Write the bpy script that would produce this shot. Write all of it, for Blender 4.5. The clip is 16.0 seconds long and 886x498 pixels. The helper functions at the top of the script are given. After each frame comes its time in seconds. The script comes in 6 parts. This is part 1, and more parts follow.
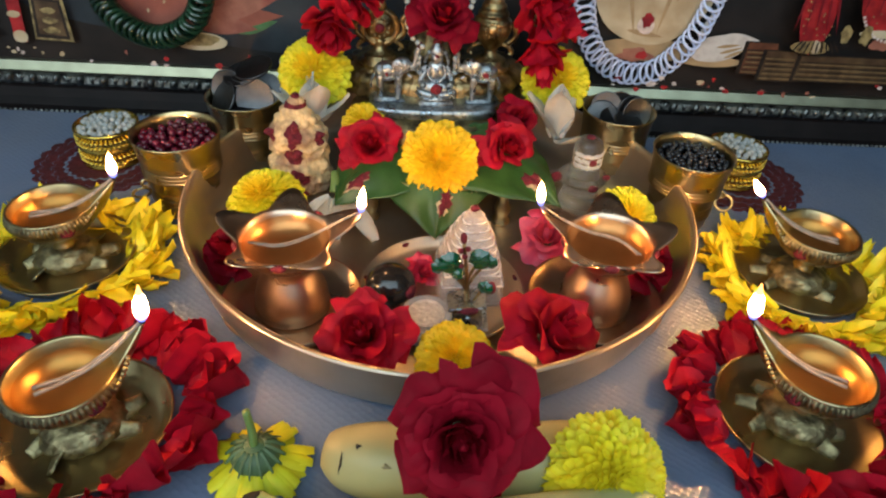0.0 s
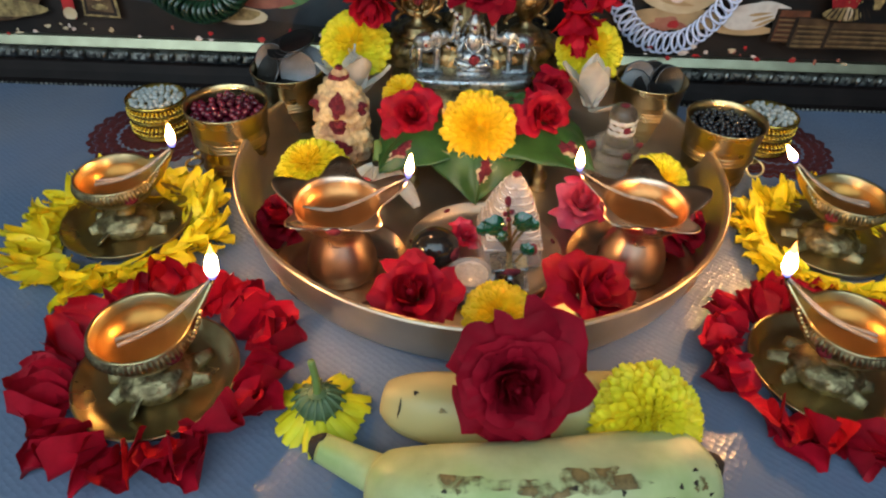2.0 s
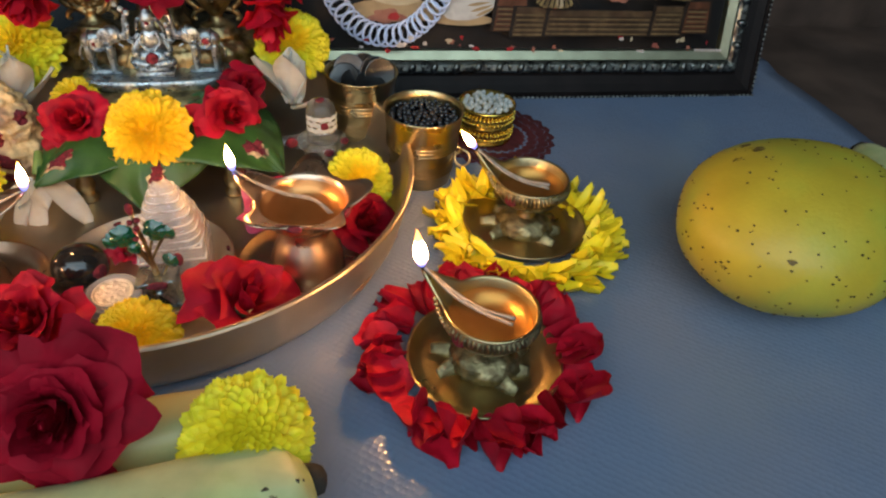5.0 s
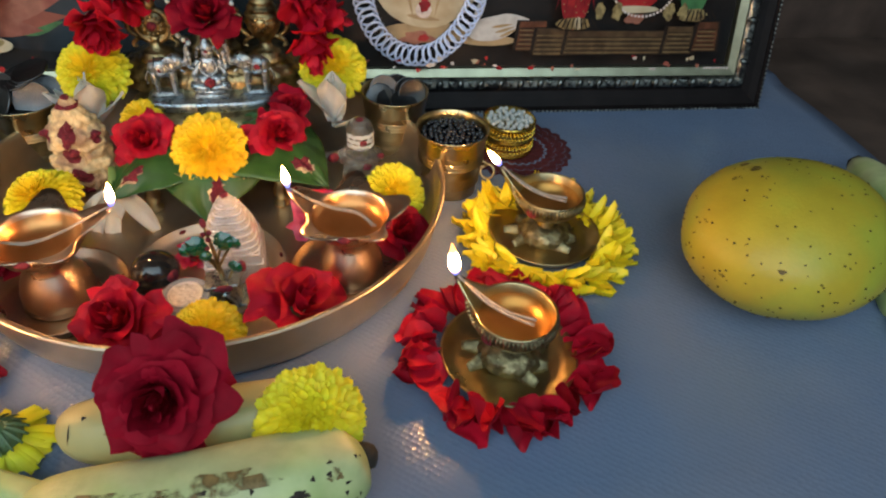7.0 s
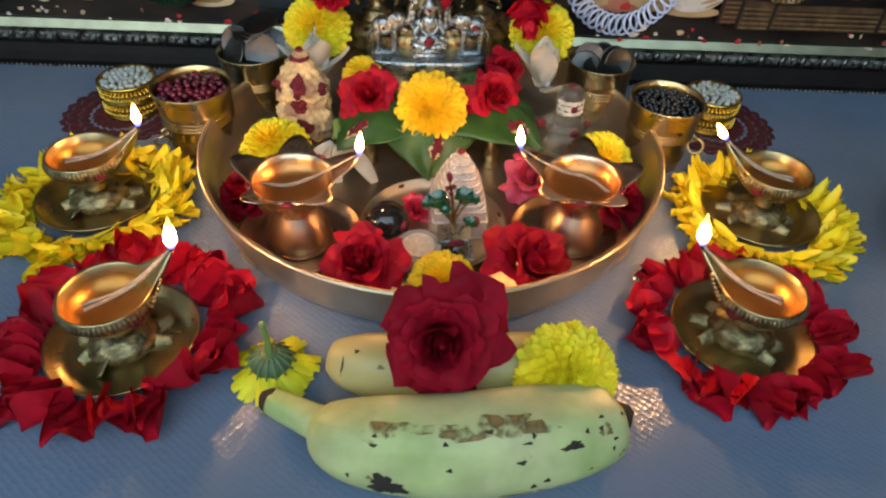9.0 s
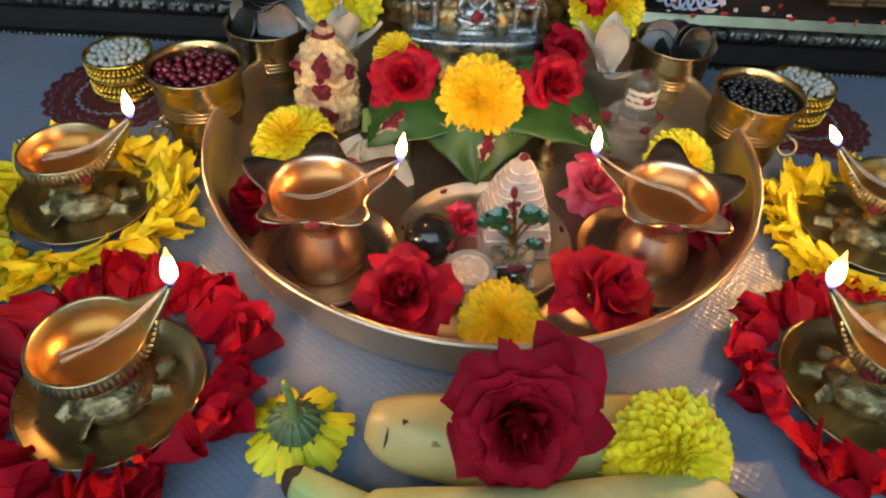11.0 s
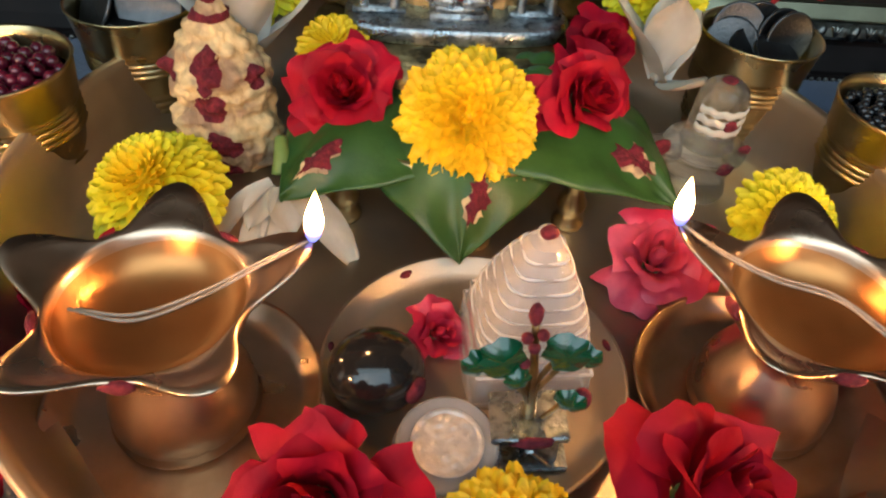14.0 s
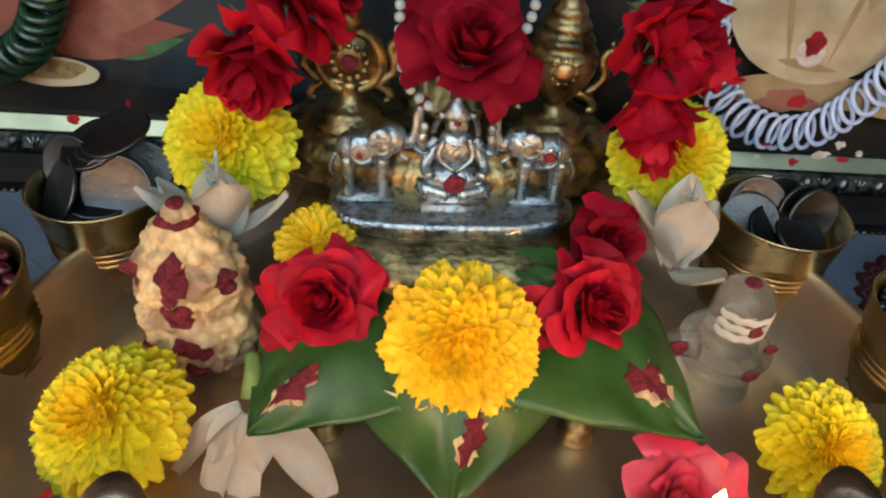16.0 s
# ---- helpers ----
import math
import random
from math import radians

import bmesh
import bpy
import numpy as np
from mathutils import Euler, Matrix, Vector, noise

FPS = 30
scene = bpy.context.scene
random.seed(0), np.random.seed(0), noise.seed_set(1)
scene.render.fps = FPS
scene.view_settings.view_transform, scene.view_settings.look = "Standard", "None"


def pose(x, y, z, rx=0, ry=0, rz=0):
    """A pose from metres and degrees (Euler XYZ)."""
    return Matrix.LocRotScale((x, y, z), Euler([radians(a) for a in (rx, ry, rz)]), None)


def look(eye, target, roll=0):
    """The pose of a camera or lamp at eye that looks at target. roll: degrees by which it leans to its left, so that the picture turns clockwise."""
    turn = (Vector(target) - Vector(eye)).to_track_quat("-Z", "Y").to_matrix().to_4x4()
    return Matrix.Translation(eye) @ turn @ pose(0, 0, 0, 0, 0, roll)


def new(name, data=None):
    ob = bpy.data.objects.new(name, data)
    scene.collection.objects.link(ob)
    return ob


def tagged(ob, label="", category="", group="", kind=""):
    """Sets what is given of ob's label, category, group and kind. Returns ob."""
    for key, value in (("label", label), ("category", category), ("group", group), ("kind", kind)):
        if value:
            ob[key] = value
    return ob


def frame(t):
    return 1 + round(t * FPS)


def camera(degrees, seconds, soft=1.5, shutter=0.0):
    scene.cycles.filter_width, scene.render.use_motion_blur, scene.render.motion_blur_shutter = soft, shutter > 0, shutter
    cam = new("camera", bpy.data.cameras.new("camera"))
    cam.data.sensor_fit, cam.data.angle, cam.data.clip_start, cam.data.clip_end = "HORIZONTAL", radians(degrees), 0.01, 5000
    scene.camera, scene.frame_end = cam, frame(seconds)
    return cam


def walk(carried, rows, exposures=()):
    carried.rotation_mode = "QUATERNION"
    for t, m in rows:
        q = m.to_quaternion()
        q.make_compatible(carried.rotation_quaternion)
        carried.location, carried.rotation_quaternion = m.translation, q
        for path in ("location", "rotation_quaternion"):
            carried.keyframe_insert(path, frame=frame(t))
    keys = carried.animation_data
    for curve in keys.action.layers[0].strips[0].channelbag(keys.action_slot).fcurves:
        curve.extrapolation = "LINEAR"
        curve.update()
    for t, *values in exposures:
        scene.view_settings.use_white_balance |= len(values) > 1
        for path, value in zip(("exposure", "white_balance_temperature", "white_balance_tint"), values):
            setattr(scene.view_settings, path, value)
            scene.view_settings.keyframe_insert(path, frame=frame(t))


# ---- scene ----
# ---- camera and its walk ----
cam = camera(68.14, 16.0, soft=2.2)
PATH = [
    (0.0, -0.0175, -0.3364, 0.2547, 51.65, -2.99, -1.21),
    (0.5, -0.0196, -0.3435, 0.2537, 50.80, -3.08, -0.83),
    (1.0, -0.0339, -0.3489, 0.2554, 50.27, -2.76, -0.25),
    (1.5, -0.0422, -0.3517, 0.2591, 49.72, -2.07, 0.10),
    (2.0, -0.0326, -0.3538, 0.2597, 49.50, -1.87, -0.22),
    (2.5, -0.0103, -0.3530, 0.2526, 49.14, -1.91, -1.02),
    (3.0, 0.0059, -0.3522, 0.2517, 48.84, -2.06, -1.99),
    (3.5, 0.0250, -0.3525, 0.2503, 48.73, -2.46, -3.45),
    (4.0, 0.0506, -0.3500, 0.2507, 49.02, -2.91, -5.50),
    (4.5, 0.0842, -0.3446, 0.2464, 50.26, -3.77, -8.80),
    (4.7, 0.0952, -0.3453, 0.2459, 50.73, -3.90, -9.95),
    (6.8, 0.0940, -0.3731, 0.2833, 50.20, -3.52, -9.90),
    (7.0, 0.0796, -0.3743, 0.2829, 49.97, -3.28, -8.81),
    (7.5, 0.0507, -0.3758, 0.2779, 49.62, -2.68, -6.04),
    (8.0, 0.0292, -0.3774, 0.2743, 49.12, -2.36, -3.77),
    (8.5, 0.0097, -0.3773, 0.2758, 48.49, -2.01, -1.92),
    (9.0, -0.0073, -0.3758, 0.2752, 47.58, -2.11, -0.74),
    (9.2, -0.0109, -0.3734, 0.2738, 47.25, -2.06, -0.44),
    (11.3, -0.0331, -0.2911, 0.2493, 44.02, -2.91, 0.02),
    (11.5, -0.0331, -0.2811, 0.2489, 43.75, -3.00, -0.02),
    (12.0, -0.0301, -0.2559, 0.2339, 43.28, -3.24, -0.14),
    (12.5, -0.0279, -0.2370, 0.2192, 42.96, -3.65, -0.47),
    (13.0, -0.0285, -0.2164, 0.1980, 43.22, -3.97, -0.79),
    (13.5, -0.0266, -0.1956, 0.1754, 44.41, -3.95, -1.21),
    (14.0, -0.0206, -0.1772, 0.1712, 45.80, -3.58, -0.88),
    (14.5, -0.0182, -0.1574, 0.1773, 47.55, -3.24, -0.65),
    (15.0, -0.0201, -0.1436, 0.1873, 48.63, -3.11, -0.62),
    (15.5, -0.0193, -0.1323, 0.1943, 49.35, -3.21, -0.50),
    (16.0, -0.0165, -0.1215, 0.1955, 50.44, -3.29, -0.47),
]
walk(cam, [(t, pose(x, y, z, rx, ry, rz)) for t, x, y, z, rx, ry, rz in PATH])

# ---- world and large lights ----
world = bpy.data.worlds.new("world")
scene.world = world
world.use_nodes = True
wn = world.node_tree
sky = wn.nodes.new("ShaderNodeTexSky")
sky.sky_type, sky.sun_disc = "NISHITA", False
sky.sun_elevation, sky.sun_rotation = radians(35), radians(200)
wn.links.new(sky.outputs["Color"], wn.nodes["Background"].inputs["Color"])
wn.nodes["Background"].inputs["Strength"].default_value = 0.1

# Unseen window behind the camera, assumed; its size and distance set the fall-off.
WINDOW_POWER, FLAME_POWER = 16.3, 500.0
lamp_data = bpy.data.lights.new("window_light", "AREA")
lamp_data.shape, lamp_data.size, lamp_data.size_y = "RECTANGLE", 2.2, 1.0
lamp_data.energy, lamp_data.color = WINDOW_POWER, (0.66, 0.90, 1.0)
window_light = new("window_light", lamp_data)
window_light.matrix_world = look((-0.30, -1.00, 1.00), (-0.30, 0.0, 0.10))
scene.view_settings.exposure = 0.11


# ---- materials ----
def material(name, color, rough=0.5, metal=0.0, vary=0.15, scale=60.0, bump=0.0, bump_scale=200.0, second=None, second_scale=12.0,
             second_edge=(0.45, 0.62), spec=0.5, coat=0.0, transmission=0.0, ior=1.45, sss=0.0, obj_random=0.0, rough_vary=0.0):
    m = bpy.data.materials.new(name)
    m.use_nodes = True
    nt = m.node_tree
    b = nt.nodes["Principled BSDF"]
    link = nt.links.new
    coord = nt.nodes.new("ShaderNodeTexCoord").outputs["Object"]

    def noise_tex(sc, detail=5.0):
        n = nt.nodes.new("ShaderNodeTexNoise")
        n.inputs["Scale"].default_value, n.inputs["Detail"].default_value = sc, detail
        link(coord, n.inputs["Vector"])
        return n.outputs["Fac"]

    def ramp(fac, a, z):
        r = nt.nodes.new("ShaderNodeMapRange")
        r.inputs["From Min"].default_value, r.inputs["From Max"].default_value = 0.3, 0.7
        r.inputs["To Min"].default_value, r.inputs["To Max"].default_value = a, z
        link(fac, r.inputs["Value"])
        return r.outputs["Result"]

    base = nt.nodes.new("ShaderNodeRGB")
    base.outputs[0].default_value = (*color, 1)
    col = base.outputs[0]
    if second:
        e = nt.nodes.new("ShaderNodeMapRange")
        e.inputs["From Min"].default_value, e.inputs["From Max"].default_value = second_edge
        link(noise_tex(second_scale), e.inputs["Value"])
        mix = nt.nodes.new("ShaderNodeMix")
        mix.data_type = "RGBA"
        link(e.outputs["Result"], mix.inputs[0])
        link(col, mix.inputs[6])
        mix.inputs[7].default_value = (*second, 1)
        col = mix.outputs[2]
    h = nt.nodes.new("ShaderNodeHueSaturation")
    link(col, h.inputs["Color"])
    value = ramp(noise_tex(scale), 1 - vary, 1 + vary)
    if obj_random:
        o = nt.nodes.new("ShaderNodeObjectInfo")
        rr = nt.nodes.new("ShaderNodeMapRange")
        rr.inputs["To Min"].default_value, rr.inputs["To Max"].default_value = 1 - obj_random, 1 + obj_random
        link(o.outputs["Random"], rr.inputs["Value"])
        mm = nt.nodes.new("ShaderNodeMath")
        mm.operation = "MULTIPLY"
        link(value, mm.inputs[0])
        link(rr.outputs["Result"], mm.inputs[1])
        value = mm.outputs[0]
    link(value, h.inputs["Value"])
    link(h.outputs["Color"], b.inputs["Base Color"])
    b.inputs["Metallic"].default_value = metal
    b.inputs["Roughness"].default_value = rough
    if rough_vary:
        link(ramp(noise_tex(scale * 0.6), max(0.02, rough - rough_vary), rough + rough_vary), b.inputs["Roughness"])
    b.inputs["Specular IOR Level"].default_value = spec
    b.inputs["Coat Weight"].default_value = coat
    b.inputs["Coat Roughness"].default_value = 0.08
    b.inputs["Transmission Weight"].default_value = transmission
    b.inputs["IOR"].default_value = ior
    if sss:
        b.inputs["Subsurface Weight"].default_value = sss
        b.inputs["Subsurface Radius"].default_value = (0.006, 0.003, 0.002)
        b.inputs["Subsurface Scale"].default_value = 0.5
    if bump:
        bn = nt.nodes.new("ShaderNodeBump")
        bn.inputs["Strength"].default_value, bn.inputs["Distance"].default_value = bump, 0.001
        link(noise_tex(bump_scale), bn.inputs["Height"])
        link(bn.outputs["Normal"], b.inputs["Normal"])
    return m



def let_through(m, share, tint=(0.97, 0.955, 0.945), patches=0.0):
    """Mixes in clear see-through, for thin or very clear glass; patches: scale of a ragged cover, for smears."""
    nt = m.node_tree
    tr, mx = nt.nodes.new("ShaderNodeBsdfTransparent"), nt.nodes.new("ShaderNodeMixShader")
    tr.inputs[0].default_value = (*tint, 1)
    mx.inputs[0].default_value = share
    if patches:
        n, r = nt.nodes.new("ShaderNodeTexNoise"), nt.nodes.new("ShaderNodeMapRange")
        n.inputs["Scale"].default_value, n.inputs["Detail"].default_value = patches, 8.0
        nt.links.new(nt.nodes.new("ShaderNodeTexCoord").outputs["Object"], n.inputs["Vector"])
        r.inputs["From Min"].default_value, r.inputs["From Max"].default_value = 0.40, 0.62
        r.inputs["To Max"].default_value = share * 2
        nt.links.new(n.outputs["Fac"], r.inputs["Value"])
        nt.links.new(r.outputs["Result"], mx.inputs[0])
    nt.links.new(nt.nodes["Principled BSDF"].outputs[0], mx.inputs[1])
    nt.links.new(tr.outputs[0], mx.inputs[2])
    nt.links.new(mx.outputs[0], nt.nodes["Material Output"].inputs["Surface"])


BRASS = material("brass", (0.50, 0.40, 0.21), 0.32, 1.0, 0.16, 40, 0.10, 500, second=(0.37, 0.28, 0.14), second_scale=25, rough_vary=0.08)
WORN_BRASS = material("worn_brass_relief", (0.33, 0.28, 0.15), 0.46, 1.0, 0.3, 220, 0.6, 600, second=(0.16, 0.13, 0.07), second_scale=160, rough_vary=0.1)
OLD_BRASS = material("old_brass", (0.36, 0.27, 0.13), 0.40, 1.0, 0.35, 130, 0.6, 350, second=(0.10, 0.075, 0.04), second_scale=90, rough_vary=0.1)
THALI = material("thali_bronze", (0.62, 0.53, 0.43), 0.45, 1.0, 0.10, 30, 0.10, 260, second=(0.52, 0.42, 0.30), second_scale=9, rough_vary=0.09)
COPPER = material("copper_brass", (0.66, 0.47, 0.34), 0.32, 1.0, 0.16, 40, 0.06, 300, second=(0.52, 0.35, 0.23), second_scale=30, rough_vary=0.08)
SILVER = material("silver", (0.44, 0.49, 0.52), 0.32, 1.0, 0.2, 160, 0.6, 800, second=(0.20, 0.22, 0.24), second_scale=420, second_edge=(0.48, 0.66), rough_vary=0.1)
PALE_COIN = material("frosted_silver_coin", (0.62, 0.56, 0.52), 0.45, 0.6, 0.15, 300, 0.4, 500)
COIN = material("coin_steel", (0.085, 0.088, 0.092), 0.42, 1.0, 0.15, 150, 0.3, 600, obj_random=0.25)
GOLD_LACE = material("gold_lace", (0.75, 0.55, 0.12), 0.25, 1.0, 0.2, 300)
YELLOW = material("yellow_petal", (0.92, 0.57, 0.006), 0.6, 0, 0.12, 120, 0.15, 500, second=(0.90, 0.50, 0.005), second_scale=35, sss=0.12)
LIME = material("lime_yellow_petal", (0.82, 0.66, 0.012), 0.6, 0, 0.12, 120, 0.15, 500, second=(0.72, 0.68, 0.020), second_scale=30, sss=0.12)
LEMON = material("lemon_yellow_petal", (0.88, 0.62, 0.008), 0.6, 0, 0.12, 120, 0.15, 500, second=(0.84, 0.60, 0.010), second_scale=30, sss=0.12)
LOOSE_YELLOW = material("loose_yellow_petal", (0.85, 0.64, 0.015), 0.5, 0, 0.12, 120, 0.2, 400, second=(0.70, 0.66, 0.03), second_scale=12, sss=0.12, obj_random=0.13)
RED = material("red_petal", (0.42, 0.005, 0.020), 0.6, 0, 0.25, 70, 0.25, 350, second=(0.30, 0.003, 0.012), second_scale=30, spec=0.2, obj_random=0.22)
DARK_RED = material("dark_red_petal", (0.26, 0.003, 0.014), 0.65, 0, 0.25, 70, 0.3, 300, second=(0.19, 0.002, 0.010), second_scale=30, spec=0.12, obj_random=0.2)
PINK = material("pink_petal", (0.74, 0.10, 0.18), 0.45, 0, 0.15, 70, 0.2, 300, second=(0.62, 0.03, 0.08), second_scale=40, sss=0.15, obj_random=0.12)
CERISE = material("cerise_petal", (0.60, 0.018, 0.055), 0.5, 0, 0.15, 70, 0.2, 300, second=(0.70, 0.06, 0.11), second_scale=50, sss=0.1)
WHITE_PETAL = material("white_petal", (0.56, 0.56, 0.52), 0.45, 0, 0.10, 80, 0.25, 220, second=(0.52, 0.46, 0.36), second_scale=35, sss=0.2)
let_through(WHITE_PETAL, 0.14, (0.95, 0.97, 1.0))
LEAF = material("betel_leaf", (0.030, 0.085, 0.016), 0.42, 0, 0.25, 60, 0.35, 160, second=(0.050, 0.115, 0.025), second_scale=25)
SEPAL = material("sepal", (0.10, 0.16, 0.07), 0.5, 0, 0.25, 90, 0.3, 300)
STEM = material("stem", (0.16, 0.24, 0.06), 0.5, 0, 0.2, 90)
CLOTH_RED = material("maroon_crochet", (0.075, 0.008, 0.010), 0.85, 0, 0.3, 300, 0.8, 900)
WICK = material("cotton_wick", (0.40, 0.31, 0.24), 0.5, 0, 0.2, 400, 0.4, 900, second=(0.30, 0.22, 0.15), second_scale=90)
CHAR = material("charred_wick", (0.03, 0.02, 0.018), 0.9, 0, 0.3, 400)
KUMKUM = material("kumkum_powder", (0.115, 0.010, 0.018), 0.92, 0, 0.4, 500, 0.7, 900, second=(0.17, 0.014, 0.022), second_scale=260)
SANDAL = material("sandal_paste", (0.66, 0.50, 0.26), 0.75, 0, 0.22, 220, 0.8, 260, second=(0.34, 0.22, 0.13), second_scale=75, second_edge=(0.46, 0.60))
# Pale diffuse share stands in for flame light reflected inside the clear crystal.
CRYSTAL = material("crystal", (0.97, 0.92, 0.90), 0.05, 0, 0.05, 160, 0.25, 240, transmission=0.62, ior=1.40, coat=0.8)
let_through(CRYSTAL, 0.34)
CLEAR_GLASS = material("clear_glass", (0.97, 0.96, 0.94), 0.03, 0, 0.03, 160, 0.1, 240, transmission=0.97, ior=1.36, coat=0.6)
let_through(CLEAR_GLASS, 0.42)
PLASTIC_CLEAR = material("clear_plastic", (0.95, 0.90, 0.89), 0.14, 0, 0.05, 90, 0.2, 300, transmission=0.62, ior=1.4, coat=0.3)
let_through(PLASTIC_CLEAR, 0.25)
STONE = material("black_stone", (0.016, 0.014, 0.013), 0.12, 0, 0.3, 80, coat=0.4)
RED_BEAD = material("maroon_bead", (0.10, 0.006, 0.018), 0.25, 0, 0.15, 200, coat=0.3, obj_random=0.3)
BLACK_BEAD = material("black_bead", (0.012, 0.012, 0.014), 0.18, 0, 0.15, 200, coat=0.4, obj_random=0.3)
PEARL = material("pearl", (0.37, 0.41, 0.40), 0.16, 0, 0.06, 200, coat=0.6, obj_random=0.1)
RING_WHITE = material("white_glass_ring", (0.60, 0.66, 0.86), 0.2, 0, 0.06, 200, coat=0.4, obj_random=0.06)
GARLAND_GREEN = material("dark_green_leaf_garland", (0.010, 0.035, 0.018), 0.22, 0, 0.3, 100, coat=0.5, obj_random=0.3)
ENAMEL_GREEN = material("green_enamel", (0.0, 0.055, 0.022), 0.16, 0, 0.2, 200, coat=0.8)
BANANA = material("banana_skin", (0.34, 0.44, 0.14), 0.44, 0, 0.16, 60, 0.2, 200, second=(0.52, 0.53, 0.26), second_scale=17, second_edge=(0.40, 0.60))
BANANA_PALE = material("pale_banana_skin", (0.46, 0.38, 0.16), 0.42, 0, 0.08, 35, 0.1, 200, second=(0.38, 0.36, 0.15), second_scale=14)
BANANA_TIP = material("banana_tip", (0.03, 0.022, 0.015), 0.8, 0, 0.3, 200, 0.5, 400)
BANANA_BRUISE = material("banana_bruise", (0.22, 0.14, 0.05), 0.6, 0, 0.35, 300, 0.2, 500)
let_through(BANANA_BRUISE, 0.5, (1, 1, 1), 170.0)
MANGO = material("mango_skin", (0.50, 0.36, 0.028), 0.46, 0, 0.12, 30, 0.25, 420, second=(0.34, 0.34, 0.035), second_scale=14, coat=0.1)
MANGO_SPOT = material("mango_lenticel", (0.07, 0.045, 0.01), 0.7, 0, 0.3, 300)
MANGO_STAIN = material("mango_sap_stain", (0.13, 0.08, 0.02), 0.7, 0, 0.4, 300, 0.3, 500)
let_through(MANGO_STAIN, 0.5, (1, 1, 1), 260.0)
WOOD_DARK = material("dark_wood", (0.060, 0.041, 0.033), 0.5, 0, 0.35, 25, 0.3, 180, second=(0.080, 0.052, 0.040), second_scale=6)
FRAME_BLACK = material("black_frame_lacquer", (0.008, 0.006, 0.006), 0.5, 0, 0.3, 60, 0.1, 200, spec=0.15)
FRAME_SILVER = material("antique_silver_moulding", (0.30, 0.32, 0.30), 0.34, 1.0, 0.3, 150, 0.3, 500, second=(0.05, 0.05, 0.05), second_scale=120)
FRAME_GOLD = material("pale_gold_fillet", (0.33, 0.33, 0.23), 0.36, 1.0, 0.15, 60, 0.06, 300)
WALL_PAINT = material("cream_wall_paint", (0.76, 0.73, 0.67), 0.85, 0, 0.05, 12, 0.2, 90)
FLOOR_TILE = material("floor_tile", (0.55, 0.52, 0.47), 0.4, 0, 0.1, 10, 0.1, 60)


def sheet_material():
    """Blue-grey plastic table sheet with an embossed weave."""
    m = material("blue_grey_plastic_sheet", (0.135, 0.185, 0.285), 0.21, 0, 0.10, 7, 0.0, second=(0.175, 0.205, 0.275), second_scale=5, rough_vary=0.05, spec=0.85)
    nt = m.node_tree
    link = nt.links.new
    coord = nt.nodes.new("ShaderNodeTexCoord")
    mp = nt.nodes.new("ShaderNodeMapping")
    mp.inputs["Rotation"].default_value = (0, 0, radians(38))
    link(coord.outputs["Object"], mp.inputs["Vector"])
    v = nt.nodes.new("ShaderNodeTexVoronoi")
    v.inputs["Scale"].default_value, v.inputs["Randomness"].default_value = 330, 0.35
    link(mp.outputs["Vector"], v.inputs["Vector"])
    n = nt.nodes.new("ShaderNodeTexNoise")
    n.inputs["Scale"].default_value, n.inputs["Detail"].default_value = 9, 3
    link(coord.outputs["Object"], n.inputs["Vector"])
    b1 = nt.nodes.new("ShaderNodeBump")
    b1.inputs["Strength"].default_value, b1.inputs["Distance"].default_value = 0.90, 0.0005
    link(v.outputs["Distance"], b1.inputs["Height"])
    b2 = nt.nodes.new("ShaderNodeBump")
    b2.inputs["Strength"].default_value, b2.inputs["Distance"].default_value = 0.14, 0.01
    link(n.outputs["Fac"], b2.inputs["Height"])
    link(b1.outputs["Normal"], b2.inputs["Normal"])
    link(b2.outputs["Normal"], nt.nodes["Principled BSDF"].inputs["Normal"])
    return m


def flame_material():
    """A candle flame: blue at the foot, white-gold above."""
    m = bpy.data.materials.new("flame")
    m.use_nodes = True
    nt = m.node_tree
    nt.nodes.remove(nt.nodes["Principled BSDF"])
    em = nt.nodes.new("ShaderNodeEmission")
    sep = nt.nodes.new("ShaderNodeSeparateXYZ")
    nt.links.new(nt.nodes.new("ShaderNodeTexCoord").outputs["Object"], sep.inputs[0])
    mr = nt.nodes.new("ShaderNodeMapRange")
    mr.inputs["From Min"].default_value, mr.inputs["From Max"].default_value = 0.0, 0.016
    nt.links.new(sep.outputs["Z"], mr.inputs["Value"])
    cr = nt.nodes.new("ShaderNodeValToRGB")
    el = cr.color_ramp.elements
    el[0].position, el[0].color = 0.0, (0.0006, 0.0009, 0.0040, 1)
    el[1].position, el[1].color = 1.0, (0.012, 0.0045, 0.0010, 1)
    for p, c in ((0.20, (0.0016, 0.0014, 0.0045, 1)), (0.30, (0.02, 0.008, 0.003, 1)), (0.42, (1.0, 0.50, 0.18, 1)), (0.78, (1.0, 0.50, 0.17, 1)), (0.9, (0.15, 0.06, 0.012, 1))):
        e = el.new(p)
        e.color = c
    nt.links.new(mr.outputs["Result"], cr.inputs["Fac"])
    nt.links.new(cr.outputs["Color"], em.inputs["Color"])
    em.inputs["Strength"].default_value = FLAME_POWER
    nt.links.new(em.outputs[0], nt.nodes["Material Output"].inputs["Surface"])
    return m


def oil_material():
    """Golden ghee in a lamp: half clear, with a smooth wet surface. Its orange tint also carries flame glow."""
    m = material("lamp_ghee_with_glow", (0.40, 0.16, 0.05), 0.05, 0, 0.2, 60, 0.05, 90, second=(0.30, 0.12, 0.04), second_scale=40)
    # Orange see-through tint paints the flames' glow into the bowls.
    let_through(m, 0.84, (1.0, 0.80, 0.56))
    return m


SHEET, FLAME, OIL = sheet_material(), flame_material(), oil_material()


